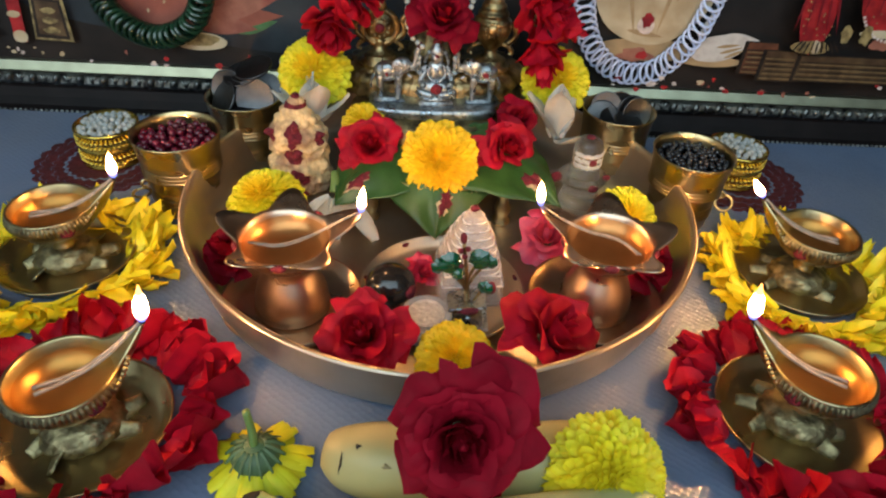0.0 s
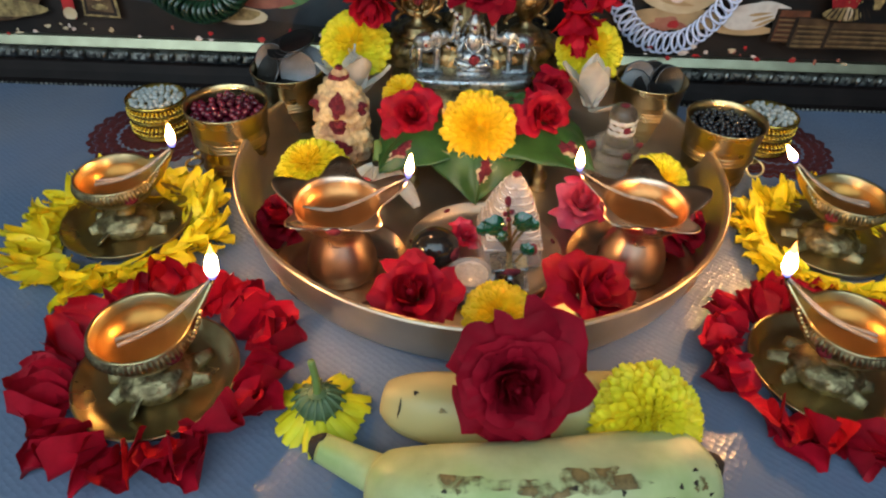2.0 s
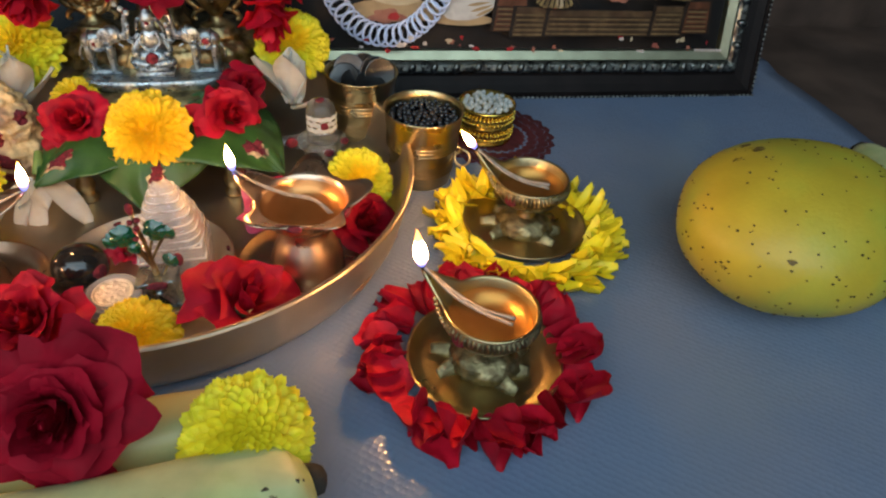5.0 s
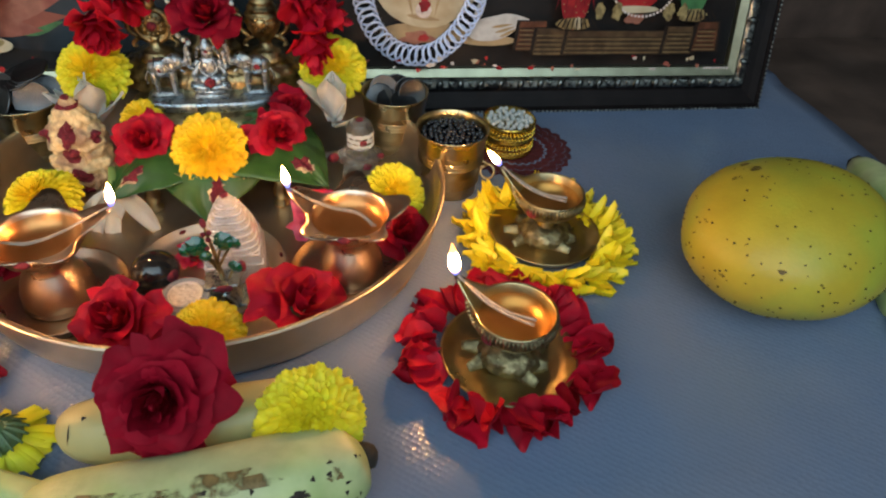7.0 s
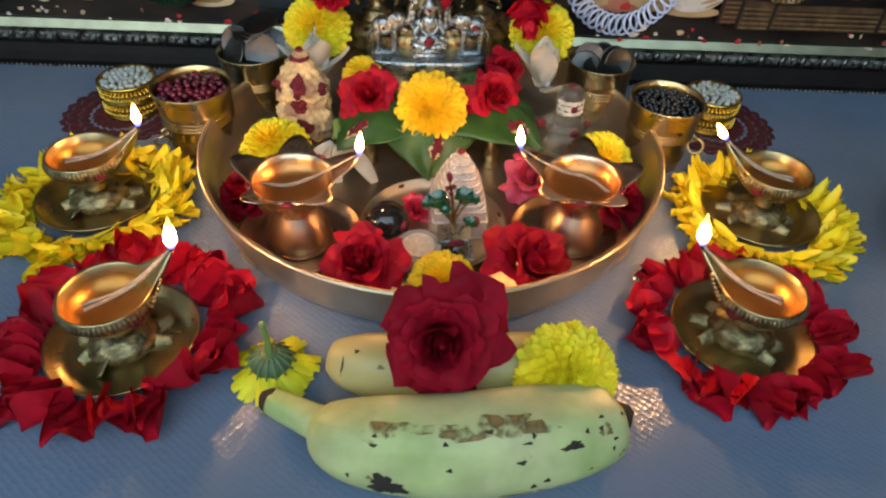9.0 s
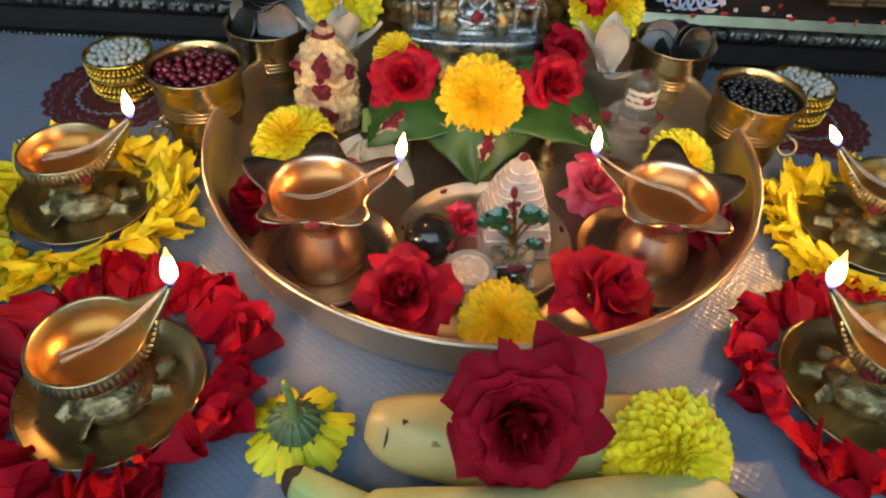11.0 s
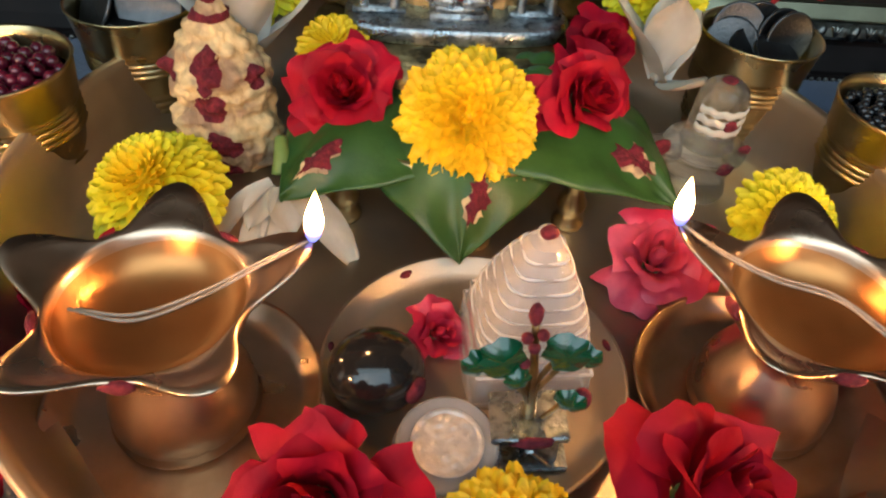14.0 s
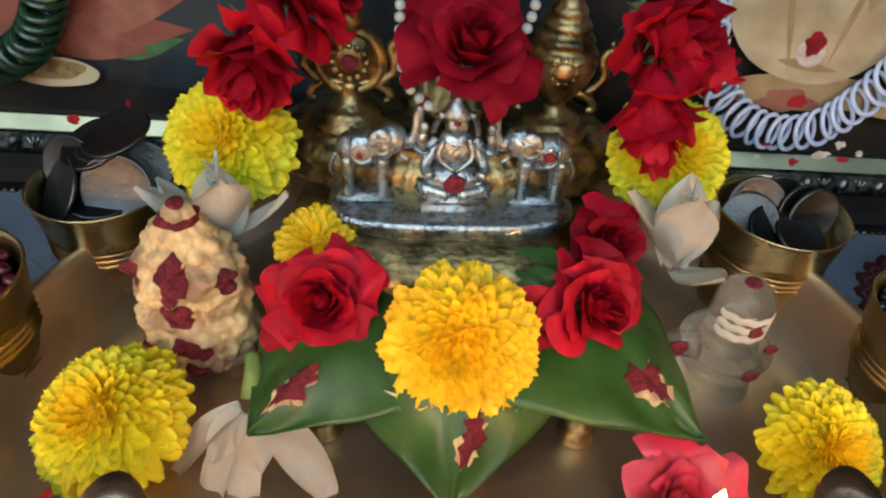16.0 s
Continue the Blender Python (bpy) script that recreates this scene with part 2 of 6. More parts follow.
# ---- mesh helpers ----
def thing(name, label, category, at=(0, 0, 0), turn=(0, 0, 0), group="", kind=""):
    e = new(name)
    e.empty_display_size = 0.01
    e.matrix_basis = pose(*at, *turn)
    return tagged(e, label, category, group, kind)


def mesh_of(name, bm, mat, smooth=True):
    if name != "oil":
        bmesh.ops.recalc_face_normals(bm, faces=bm.faces)
    me = bpy.data.meshes.new(name)
    bm.to_mesh(me)
    bm.free()
    for m in mat if isinstance(mat, (list, tuple)) else [mat]:
        me.materials.append(m)
    if smooth:
        me.polygons.foreach_set("use_smooth", [True] * len(me.polygons))
    return me


def part(name, bm, mat, parent, label="", at=None, smooth=True):
    ob = new(name, mesh_of(name, bm, mat, smooth) if isinstance(bm, bmesh.types.BMesh) else bm)
    ob.parent = parent
    if at is not None:
        ob.matrix_basis = at
    return tagged(ob, label)


def lone(name, bm, mat, label, category, at=None, group="", kind="", smooth=True):
    ob = new(name, mesh_of(name, bm, mat, smooth))
    if at is not None:
        ob.matrix_basis = at
    return tagged(ob, label, category, group, kind)


def grid(nu, nv, fn, wrap=False, into=None):
    """A sheet of nu x nv points fn(u, v), u and v from 0 to 1; wrap closes it in u."""
    bm = into or bmesh.new()
    vs = [[bm.verts.new(fn(i / (nu if wrap else nu - 1), j / (nv - 1))) for j in range(nv)] for i in range(nu)]
    for i in range(nu if wrap else nu - 1):
        for j in range(nv - 1):
            k = (i + 1) % nu
            bm.faces.new((vs[i][j], vs[k][j], vs[k][j + 1], vs[i][j + 1]))
    return bm


def lathe(profile, seg=56, into=None, at=(0, 0, 0), shape=None):
    """A turned body: (radius, height) from foot to top; shape(angle) scales the radius."""
    bm = into or bmesh.new()
    n = len(profile)

    def point(u, v):
        r, z = profile[round(v * (n - 1))]
        a = 2 * math.pi * u
        k = shape(a) if shape else 1.0
        return Vector((at[0] + r * k * math.cos(a), at[1] + r * k * math.sin(a), at[2] + z))
    start = len(bm.verts)
    grid(seg, n, point, True, bm)
    bm.verts.ensure_lookup_table()
    for j, flip in ((0, True), (n - 1, False)):
        if profile[j][0] > 1e-5:
            ring = [bm.verts[start + i * n + j] for i in range(seg)]
            bm.faces.new(ring[::-1] if flip else ring)
    return bm


def disc(r, z, seg=48):
    bm = bmesh.new()
    bm.faces.new([bm.verts.new((r * math.cos(2 * math.pi * k / seg), r * math.sin(2 * math.pi * k / seg), z)) for k in range(seg)])
    return bm


def curve_points(pts, steps=8):
    """A smooth line through the points."""
    p = [Vector(q) for q in pts]
    p = [2 * p[0] - p[1]] + p + [2 * p[-1] - p[-2]]
    out = []
    for i in range(1, len(p) - 2):
        for s in range(steps):
            t = s / steps
            a, b, c, d = p[i - 1], p[i], p[i + 1], p[i + 2]
            out.append(0.5 * (2 * b + (c - a) * t + (2 * a - 5 * b + 4 * c - d) * t * t + (3 * b - a - 3 * c + d) * t ** 3))
    return out + [p[-2]]


def tube(pts, radius, seg=8, into=None, steps=6, flat=1.0):
    """A tube along a smooth line; radius is a number or a function of 0..1."""
    bm = into or bmesh.new()
    line = curve_points(pts, steps)
    n = len(line)
    rings = []
    side = None
    for i, p in enumerate(line):
        d = (line[min(i + 1, n - 1)] - line[max(i - 1, 0)]).normalized()
        if side is None:
            side = d.orthogonal().normalized()
        side = (side - d * side.dot(d)).normalized()
        up = d.cross(side)
        r = radius(i / (n - 1)) if callable(radius) else radius
        rings.append([bm.verts.new(p + r * (math.cos(a) * side + flat * math.sin(a) * up)) for a in (2 * math.pi * k / seg for k in range(seg))])
    for a, b in zip(rings, rings[1:]):
        for k in range(seg):
            bm.faces.new((a[k], a[(k + 1) % seg], b[(k + 1) % seg], b[k]))
    bm.faces.new(rings[0][::-1])
    bm.faces.new(rings[-1])
    return bm


def ball(r, at=(0, 0, 0), scale=(1, 1, 1), sub=2, into=None, turn=(0, 0, 0), rough=0.0, freq=40.0):
    bm = into or bmesh.new()
    made = bmesh.ops.create_icosphere(bm, subdivisions=sub, radius=r)["verts"]
    m = pose(*at, *turn) @ Matrix.Diagonal((*scale, 1))
    for v in made:
        k = 1 + rough * noise.noise(v.co * freq + Vector(at) * 50) if rough else 1
        v.co = m @ (v.co * k)
    return bm


def box(x0, x1, y0, y1, z0, z1, bevel=0.0, into=None):
    bm = into or bmesh.new()
    made = bmesh.ops.create_cube(bm, size=1)["verts"]
    for v in made:
        v.co = Vector(((x0 + x1) / 2 + v.co.x * (x1 - x0), (y0 + y1) / 2 + v.co.y * (y1 - y0), (z0 + z1) / 2 + v.co.z * (z1 - z0)))
    if bevel:
        edges = list({e for v in made for e in v.link_edges})
        bmesh.ops.bevel(bm, geom=edges, offset=bevel, segments=2, affect="EDGES")
    return bm


def torus(R, r, seg=28, ring=8, into=None, m=None):
    def point(u, v):
        a, b = 2 * math.pi * u, 2 * math.pi * v
        p = Vector(((R + r * math.cos(b)) * math.cos(a), (R + r * math.cos(b)) * math.sin(a), r * math.sin(b)))
        return m @ p if m else p
    return grid(seg, ring + 1, point, True, into)


def outline(points, depth, into=None):
    """A flat shape in the x-z plane, standing depth proud towards -y."""
    bm = into or bmesh.new()
    front = [bm.verts.new((x, -depth, z)) for x, z in points]
    bm.faces.new(front)
    return bm


# ---- the large structure ----
def table_sheet():
    """The plastic sheet: thin, with a wavy cut edge and a lifted corner."""
    bm = bmesh.new()

    def point(u, v):
        x = -1.0 + u * 1.535
        y = -0.75 + v * 0.985
        if u > 0.9:
            y -= 0.02 * (u - 0.9) * 10 * v
        edge = max(0.0, (u - 0.86) / 0.14)
        x += edge * (0.004 * math.sin(19 * y) + 0.0)
        z = 0.0 + 0.0012 * max(0.0, noise.noise(Vector((x * 3.1, y * 3.1, 4)))) * edge
        if u > 0.97 and v > 0.97:
            z += 0.004
        return Vector((x, y, z))
    grid(90, 60, point, False, bm)
    return bm


sheet = lone("table_sheet", table_sheet(), SHEET, "blue-grey embossed plastic sheet spread on the dark wooden table", "table cover", kind="structure")
sol = sheet.modifiers.new("thickness", "SOLIDIFY")
sol.thickness, sol.offset = 0.0015, -1

lone("table_top", box(-1.1, 0.78, -0.80, 0.315, -0.035, -0.003, 0.003), WOOD_DARK, "dark brown wooden table top under the plastic sheet", "table", kind="structure", smooth=False)
lone("wall_back", box(-1.14, 0.82, 0.32, 0.36, -0.75, 2.4), WOOD_DARK, "dark brown wooden back wall behind the picture", "wall", kind="structure", smooth=False)
lone("wall_right", box(0.785, 0.825, -0.80, 0.318, -0.75, 2.4), WOOD_DARK, "dark brown wooden side wall of the shrine", "wall", kind="structure", smooth=False)
# Unseen room added round the shrine; its pale surfaces bounce the window light.
lone("floor", box(-1.8, 1.8, -1.14, 0.36, -0.80, -0.752), FLOOR_TILE, "unseen pale tiled floor added to close the room", "floor", kind="structure", smooth=False)
lone("ceiling", box(-1.8, 1.8, -1.14, 0.40, 2.402, 2.45), WALL_PAINT, "unseen white ceiling added to close the room", "ceiling", kind="structure", smooth=False)
lone("wall_west", box(-1.85, -1.802, -1.14, 0.36, -0.75, 2.4), WALL_PAINT, "unseen cream wall added to bounce light", "wall", kind="structure", smooth=False)
lone("wall_east", box(1.802, 1.85, -1.14, 0.36, -0.75, 2.4), WALL_PAINT, "unseen cream wall added to bounce light", "wall", kind="structure", smooth=False)
lone("wall_north_left", box(-1.8, -1.15, 0.32, 0.36, -0.75, 2.4), WALL_PAINT, "unseen cream wall added beside the shrine", "wall", kind="structure", smooth=False)
lone("wall_north_right", box(0.83, 1.8, 0.32, 0.36, -0.75, 2.4), WALL_PAINT, "unseen cream wall added beside the shrine", "wall", kind="structure", smooth=False)
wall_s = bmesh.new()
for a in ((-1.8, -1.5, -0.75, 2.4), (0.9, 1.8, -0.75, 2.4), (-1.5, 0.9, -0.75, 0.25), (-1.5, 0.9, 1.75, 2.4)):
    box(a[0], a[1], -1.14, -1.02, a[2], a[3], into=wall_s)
lone("wall_south", wall_s, WALL_PAINT, "unseen cream wall with a window opening, behind the camera", "wall", kind="structure", smooth=False)
# Unseen window frame, added round the area lamp.
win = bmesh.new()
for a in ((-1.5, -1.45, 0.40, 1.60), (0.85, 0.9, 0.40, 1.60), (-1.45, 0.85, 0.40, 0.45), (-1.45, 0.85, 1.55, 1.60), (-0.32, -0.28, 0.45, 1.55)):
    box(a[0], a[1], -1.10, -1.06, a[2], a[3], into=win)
lone("window_1", win, WALL_PAINT, "unseen white window frame added behind the camera", "window", kind="structure", smooth=False)


# ---- brass plate and lamps ----
def thali():
    t = thing("thali", "wide shallow bronze thali with rolled rim, full of offerings", "plate")
    pr = [(0.0, 0.0008), (0.1345, 0.0006), (0.1412, 0.0032), (0.1452, 0.0100), (0.1478, 0.0220), (0.1493, 0.0335), (0.1503, 0.0352), (0.1515, 0.0364), (0.1512, 0.0378),
          (0.1498, 0.0382), (0.1482, 0.0372), (0.1474, 0.0335), (0.1458, 0.0220), (0.1430, 0.0110), (0.1380, 0.0058), (0.129, 0.0042), (0.060, 0.0038), (0.0, 0.0036)]
    part("dish", lathe(pr, 128), THALI, t)
    part("rim", torus(0.1503, 0.0013, 128, 10, None, pose(0, 0, 0.0370)), THALI, t, "polished rolled rim")
    return t


thali()


def flame(parent, at, lean=(0, 0, 0), k=1.0):
    pr = [(0.0, 0.0), (0.0013, 0.0006), (0.0022, 0.0025), (0.0027, 0.005), (0.0026, 0.008), (0.0020, 0.0115), (0.0011, 0.0148), (0.0004, 0.0175), (0.0, 0.019)]
    return part("flame", lathe([(r * k, z * k) for r, z in pr], 18), FLAME, parent, "small burning oil-lamp flame", pose(*at, *lean))


def star_point(a, spout):
    """How far a five-pointed lip reaches at an angle: 1 at a point, 0 in the notch; the spout's point is longer."""
    s = abs((a - spout + math.pi) % (2 * math.pi) - math.pi)
    return (0.5 + 0.5 * math.cos(5 * (a - spout))) ** 1.5 * (1.2 if s < 0.6 else 1.0)


def star_lamp(at, spout_deg, label):
    t = thing("star_oil_lamp", label, "oil lamp", at, group="star oil lamps in the plate")
    spout = radians(spout_deg)
    dish = [(0.0, 0.0008), (0.030, 0.0003), (0.0345, 0.0018), (0.0368, 0.0068), (0.0376, 0.0078), (0.0374, 0.0086), (0.0362, 0.0080), (0.0338, 0.0032), (0.029, 0.0018), (0.0, 0.0016)]
    part("saucer", lathe(dish, 64), COPPER, t)
    foot = [(0.0190, 0.0016), (0.0200, 0.0026), (0.0202, 0.0042), (0.0190, 0.0052), (0.0194, 0.0062), (0.0196, 0.0075), (0.0192, 0.0120), (0.0178, 0.0170), (0.0156, 0.0220),
            (0.0132, 0.0265), (0.0114, 0.0305), (0.0122, 0.0322), (0.0130, 0.0334), (0.0112, 0.0352)]
    part("pedestal", lathe(foot, 48), COPPER, t)
    # round bowl, then a flat lip that runs out into five points
    prof = [(0.006, 0.0340, 0.0), (0.014, 0.0352, 0.0), (0.0195, 0.0385, 0.0), (0.0225, 0.0435, 0.0), (0.0236, 0.0474, 0.0), (0.0240, 0.0482, 0.3), (0.0243, 0.0488, 0.65), (0.0246, 0.0494, 1.0),
            (0.0243, 0.0502, 1.0), (0.0236, 0.0499, 0.65), (0.0230, 0.0494, 0.3), (0.0226, 0.0487, 0.05), (0.0219, 0.0466, 0.0), (0.0206, 0.0428, 0.0), (0.0175, 0.0392, 0.0), (0.011, 0.0366, 0.0), (0.0, 0.0360, 0.0)]
    bm = bmesh.new()

    def point(u, v):
        r, z, lip = prof[round(v * (len(prof) - 1))]
        a = 2 * math.pi * u
        k = star_point(a, spout) * lip
        rr = r + 0.0120 * k + 0.0005 * lip * math.sin(7 * a + spout)
        zz = z + 0.0040 * k * lip - 0.0014 * lip * (1 - k) + 0.0007 * lip * math.sin(3 * a + 2 * spout)
        return Vector((rr * math.cos(a), rr * math.sin(a), zz))
    grid(160, len(prof), point, True, bm)
    bowl = part("bowl", bm, COPPER, t)
    part("oil", disc(0.0217, 0.0458), OIL, bowl, "clear golden lamp oil")
    c, s = math.cos(spout), math.sin(spout)
    px, py = -s, c
    tip = (0.0385 * c, 0.0385 * s, 0.0556)
    bm = bmesh.new()
    for o in (-0.0009, 0.0009):
        tube([(-0.017 * c + 0.003 * px + o, -0.017 * s + 0.003 * py, 0.0464), (-0.004 * c - 0.004 * px, -0.004 * s - 0.004 * py + o, 0.0466), (0.012 * c - 0.002 * px, 0.012 * s - 0.002 * py + o, 0.0474),
              (0.026 * c, 0.026 * s + o * 0.8, 0.0512), tip], lambda v: 0.00045, 8, bm)
    part("wick", bm, WICK, t, "cream cotton wick lying in the oil")
    flame(t, (0.0392 * c, 0.0392 * s, 0.0553), (0, 6 if c > 0 else -6, 0), 0.85)
    for k, (da, rad) in enumerate(((72 * 0.5, 0.029), (72 * 2.5, 0.030), (72 * 3.5, 0.030), (72 * 1.5, 0.030))):
        a = spout + radians(da)
        part("kumkum_mark", ball(0.0036, (0.0247 * math.cos(a), 0.0247 * math.sin(a), 0.0475), (1, 0.35, 0.62), 2, turn=(0, 0, math.degrees(a) + 90), rough=0.3, freq=300), KUMKUM, bowl, "dark red kumkum mark")
    return t


star_lamp((-0.0805, -0.0740, 0.0040), 20, "copper-brown star-lipped oil lamp, lit, on its saucer in the thali")
star_lamp((0.0855, -0.0680, 0.0040), 152, "copper-brown star-lipped oil lamp, lit, on its saucer in the thali")


def small_lamp(at, spout_deg, label, lean=(0, 0, 0), k=1.0):
    """A brass lamp on a turtle in a little plate; the bowl has a spout."""
    t = thing("brass_oil_lamp", label, "oil lamp", at, group="small brass oil lamps")
    dish = [(0.0, 0.0006), (0.0290, 0.0003), (0.0345, 0.0030), (0.0372, 0.0075), (0.0380, 0.0082), (0.0378, 0.0090), (0.0364, 0.0082), (0.0335, 0.0040), (0.0280, 0.0020), (0.0, 0.0018)]
    part("saucer", lathe(dish, 64), BRASS, t)
    spout = radians(spout_deg)
    # turtle: domed shell, four flippers, head and tail
    tb = bmesh.new()
    ball(0.0165, (0, 0, 0.0055), (1.05, 0.92, 0.55), 4, tb, turn=(0, 0, spout_deg), rough=0.13, freq=520)
    turtle = part("turtle", tb, WORN_BRASS, t, "small brass turtle figure carrying the lamp bowl")
    for a, ln in ((38, 0.0245), (142, 0.0235), (218, 0.0235), (322, 0.0245), (0, 0.0270), (180, 0.0225)):
        b = spout + radians(a)
        fb = bmesh.new()
        tube([(0.008 * math.cos(b), 0.008 * math.sin(b), 0.0045), (0.016 * math.cos(b), 0.016 * math.sin(b), 0.0046), (ln * math.cos(b + 0.12), ln * math.sin(b + 0.12), 0.0040)],
             lambda v: 0.0066 * (1 - 0.62 * v), 12, fb, 4, 0.30)
        part('flipper' if a not in (0, 180) else 'head' if a == 0 else 'tail', fb, WORN_BRASS, turtle)
    part("neck", lathe([(0.0075, 0.0120), (0.0052, 0.0150), (0.0046, 0.0180), (0.0060, 0.0215), (0.0085, 0.0240)], 24), BRASS, t)
    prof = [(0.004, 0.0225), (0.0120, 0.0235), (0.0180, 0.0270), (0.0208, 0.0315), (0.0216, 0.0350), (0.0218, 0.0385), (0.0222, 0.0398), (0.0214, 0.0406), (0.0204, 0.0396), (0.0196, 0.0350), (0.0170, 0.0300), (0.0110, 0.0268), (0.0, 0.0260)]
    bm = bmesh.new()

    def point(u, v):
        j = round(v * (len(prof) - 1))
        r, z = prof[j]
        a = 2 * math.pi * u
        s = abs((a - spout + math.pi) % (2 * math.pi) - math.pi)
        e = max(0.0, 1 - s / 0.62) ** 2.2
        lift = max(0.0, (z - 0.0262) / 0.0135)
        rr = r * (1 + 0.62 * e * lift)
        zz = z + 0.0105 * e * lift ** 1.5
        return Vector((rr * math.cos(a), rr * math.sin(a), zz))
    grid(120, len(prof), point, True, bm)
    bowl = part("bowl", bm, BRASS, t)
    part("oil", disc(0.0194, 0.0350), OIL, bowl, "clear golden lamp oil")
    c, s = math.cos(spout), math.sin(spout)
    bm = bmesh.new()
    for o in (-0.0010, 0.0010):
        tube([(-0.011 * c - o * 2 * s, -0.011 * s + o * 2 * c, 0.0356), (0.004 * c - o * s, 0.004 * s + o * c, 0.0362), (0.018 * c - o * s, 0.018 * s + o * c, 0.0410), (0.0345 * c, 0.0345 * s, 0.0520)],
             lambda v: 0.00095 - 0.0002 * v, 8, bm)
    part("wick", bm, WICK, t, "cream cotton wick lying in the oil")
    part("wick_end", ball(0.0014, (0.0348 * c, 0.0348 * s, 0.0524), (1, 1, 1.3), 2, rough=0.3, freq=600), CHAR, t, "charred wick end")
    flame(t, (0.0350 * c, 0.0350 * s, 0.0520), lean, k)
    # fluted band round the bowl, open at the spout
    def flute(u, v):
        a = spout + 0.52 + u * (2 * math.pi - 1.04)
        w = math.sin(math.pi * v)
        r = 0.0206 + 0.0014 * v + 0.0016 * w + 0.0007 * w * math.cos(62 * a + 2.5 * v)
        return Vector((r * math.cos(a), r * math.sin(a), 0.0312 + 0.0078 * v))
    part("fluted_band", grid(320, 7, flute), WORN_BRASS, bowl, "worn greenish fluted band")
    # beaded scroll under the spout and kumkum marks on the bowl
    bm = bmesh.new()
    for side in (-1, 1):
        for q in range(7):
            a = spout + side * (0.30 + 0.07 * q)
            r = 0.0262 - 0.0006 * q
            ball(0.0013, (r * math.cos(a), r * math.sin(a), 0.0420 - 0.0012 * q), sub=1, into=bm)
    part("beaded_edge", bm, BRASS, bowl)
    for a in (spout - 1.15, spout + 1.15, spout + math.pi):
        r = 0.0216
        part("kumkum_mark", ball(0.0042, (r * math.cos(a), r * math.sin(a), 0.0335), (1, 0.3, 0.8), 2, turn=(0, 0, math.degrees(a) + 90), rough=0.25, freq=260), KUMKUM, bowl, "dark red kumkum mark")
    return t


small_lamp((-0.1590, -0.1555, 0.0015), 33, "brass turtle oil lamp, lit, ringed by red rose petals", (0, 8, 0), 1.1)
small_lamp((0.1680, -0.1445, 0.0015), 149, "brass turtle oil lamp, lit, ringed by red rose petals", (0, -9, 0), 1.15)
small_lamp((-0.2145, -0.0380, 0.0015), 18, "brass turtle oil lamp, lit, ringed by yellow petals", (0, 4, 0), 0.9)
small_lamp((0.2170, -0.0400, 0.0015), 156, "brass turtle oil lamp, lit, ringed by yellow petals", (0, -40, 0), 0.85)


# ---- petal rings ----
def petal_mesh(name, length, width, mat, curl, seed, nu=5, nv=7, ruffle=0.2, point_tip=0.0, fold=0.0):
    """One fallen petal; fold turns one of its sides up and over."""
    rng = random.Random(seed)
    ph = rng.uniform(0, 6)
    crease, way = rng.uniform(0.0, 0.4), rng.choice((-1, 1))

    def point(u, v):
        x = (u - 0.5) * 2
        w = width * math.sin(math.pi * min(1.0, 0.13 + 0.80 * v)) ** 0.7
        y = length * v - point_tip * abs(x) * length * v * 0.3
        z = curl * length * (v ** 2) + 0.35 * width * (x ** 2) * (0.6 + v) * 0.5 + ruffle * width * math.sin(3 * x + ph + 3 * v) * v
        over = max(0.0, way * x - crease)
        px = (x - way * over * fold * 1.3) * w / 2
        return Vector((px, y, z + over * fold * w * 0.45)) + noise.noise_vector(Vector((x, 2 * v, seed * 1.7)) * 1.6) * width * 0.07
    return mesh_of(name, grid(nu, nv, point), mat)


def petal_ring(name, at, r_in, r_out, count, meshes, label, rng, tilt, heap, squash=1.0, size=(0.85, 1.2), swing=60):
    t = thing(name, label, "petals", at, group="petal rings round the lamps")
    for i in range(count):
        a = 2 * math.pi * (i + rng.uniform(-0.45, 0.45)) / count
        f = rng.random()
        r = r_in + (r_out - r_in) * f
        k = rng.uniform(*size)
        m = (pose(r * math.cos(a), r * math.sin(a) * squash, heap * rng.random() * (1 - abs(2 * f - 1) * 0.5) + 0.0012, 0, 0, math.degrees(a) - 90 + rng.uniform(-swing, swing))
             @ pose(0, 0, 0, rng.uniform(*tilt), rng.uniform(-22, 22), 0) @ Matrix.Scale(k, 4))
        part("petal", rng.choice(meshes), None, t, at=m)
    return t


prng = random.Random(5)
yellow_loose = [petal_mesh("petal", 0.0180, 0.0078, LOOSE_YELLOW, c, s, 5, 6) for s, c in enumerate((0.1, -0.1, 0.25, 0.4, 0.0))]
red_loose = [petal_mesh("petal", 0.030, 0.036, RED, c, 20 + s, 11, 8, 0.10, 0.35, f) for s, (c, f) in enumerate(((0.2, 0.7), (-0.1, 0.9), (0.3, 0.0), (0.1, 0.6), (-0.2, 0.3), (0.15, 1.0), (0.0, 0.8)))]
petal_ring("yellow_petal_ring", (-0.2150, -0.0450, 0.0), 0.0350, 0.0500, 290, yellow_loose, "ring of loose yellow chrysanthemum petals round a brass lamp", prng, (-16, 22), 0.012, swing=95)
petal_ring("yellow_petal_ring", (0.2155, -0.0460, 0.0), 0.0350, 0.0465, 290, yellow_loose, "ring of loose yellow chrysanthemum petals round a brass lamp", prng, (-16, 22), 0.012, swing=95)
petal_ring("red_petal_ring", (-0.1590, -0.1530, 0.0), 0.0380, 0.0460, 60, red_loose, "ring of loose red rose petals round a brass lamp", prng, (-6, 34), 0.011, 1.0, (0.60, 0.92), 42)
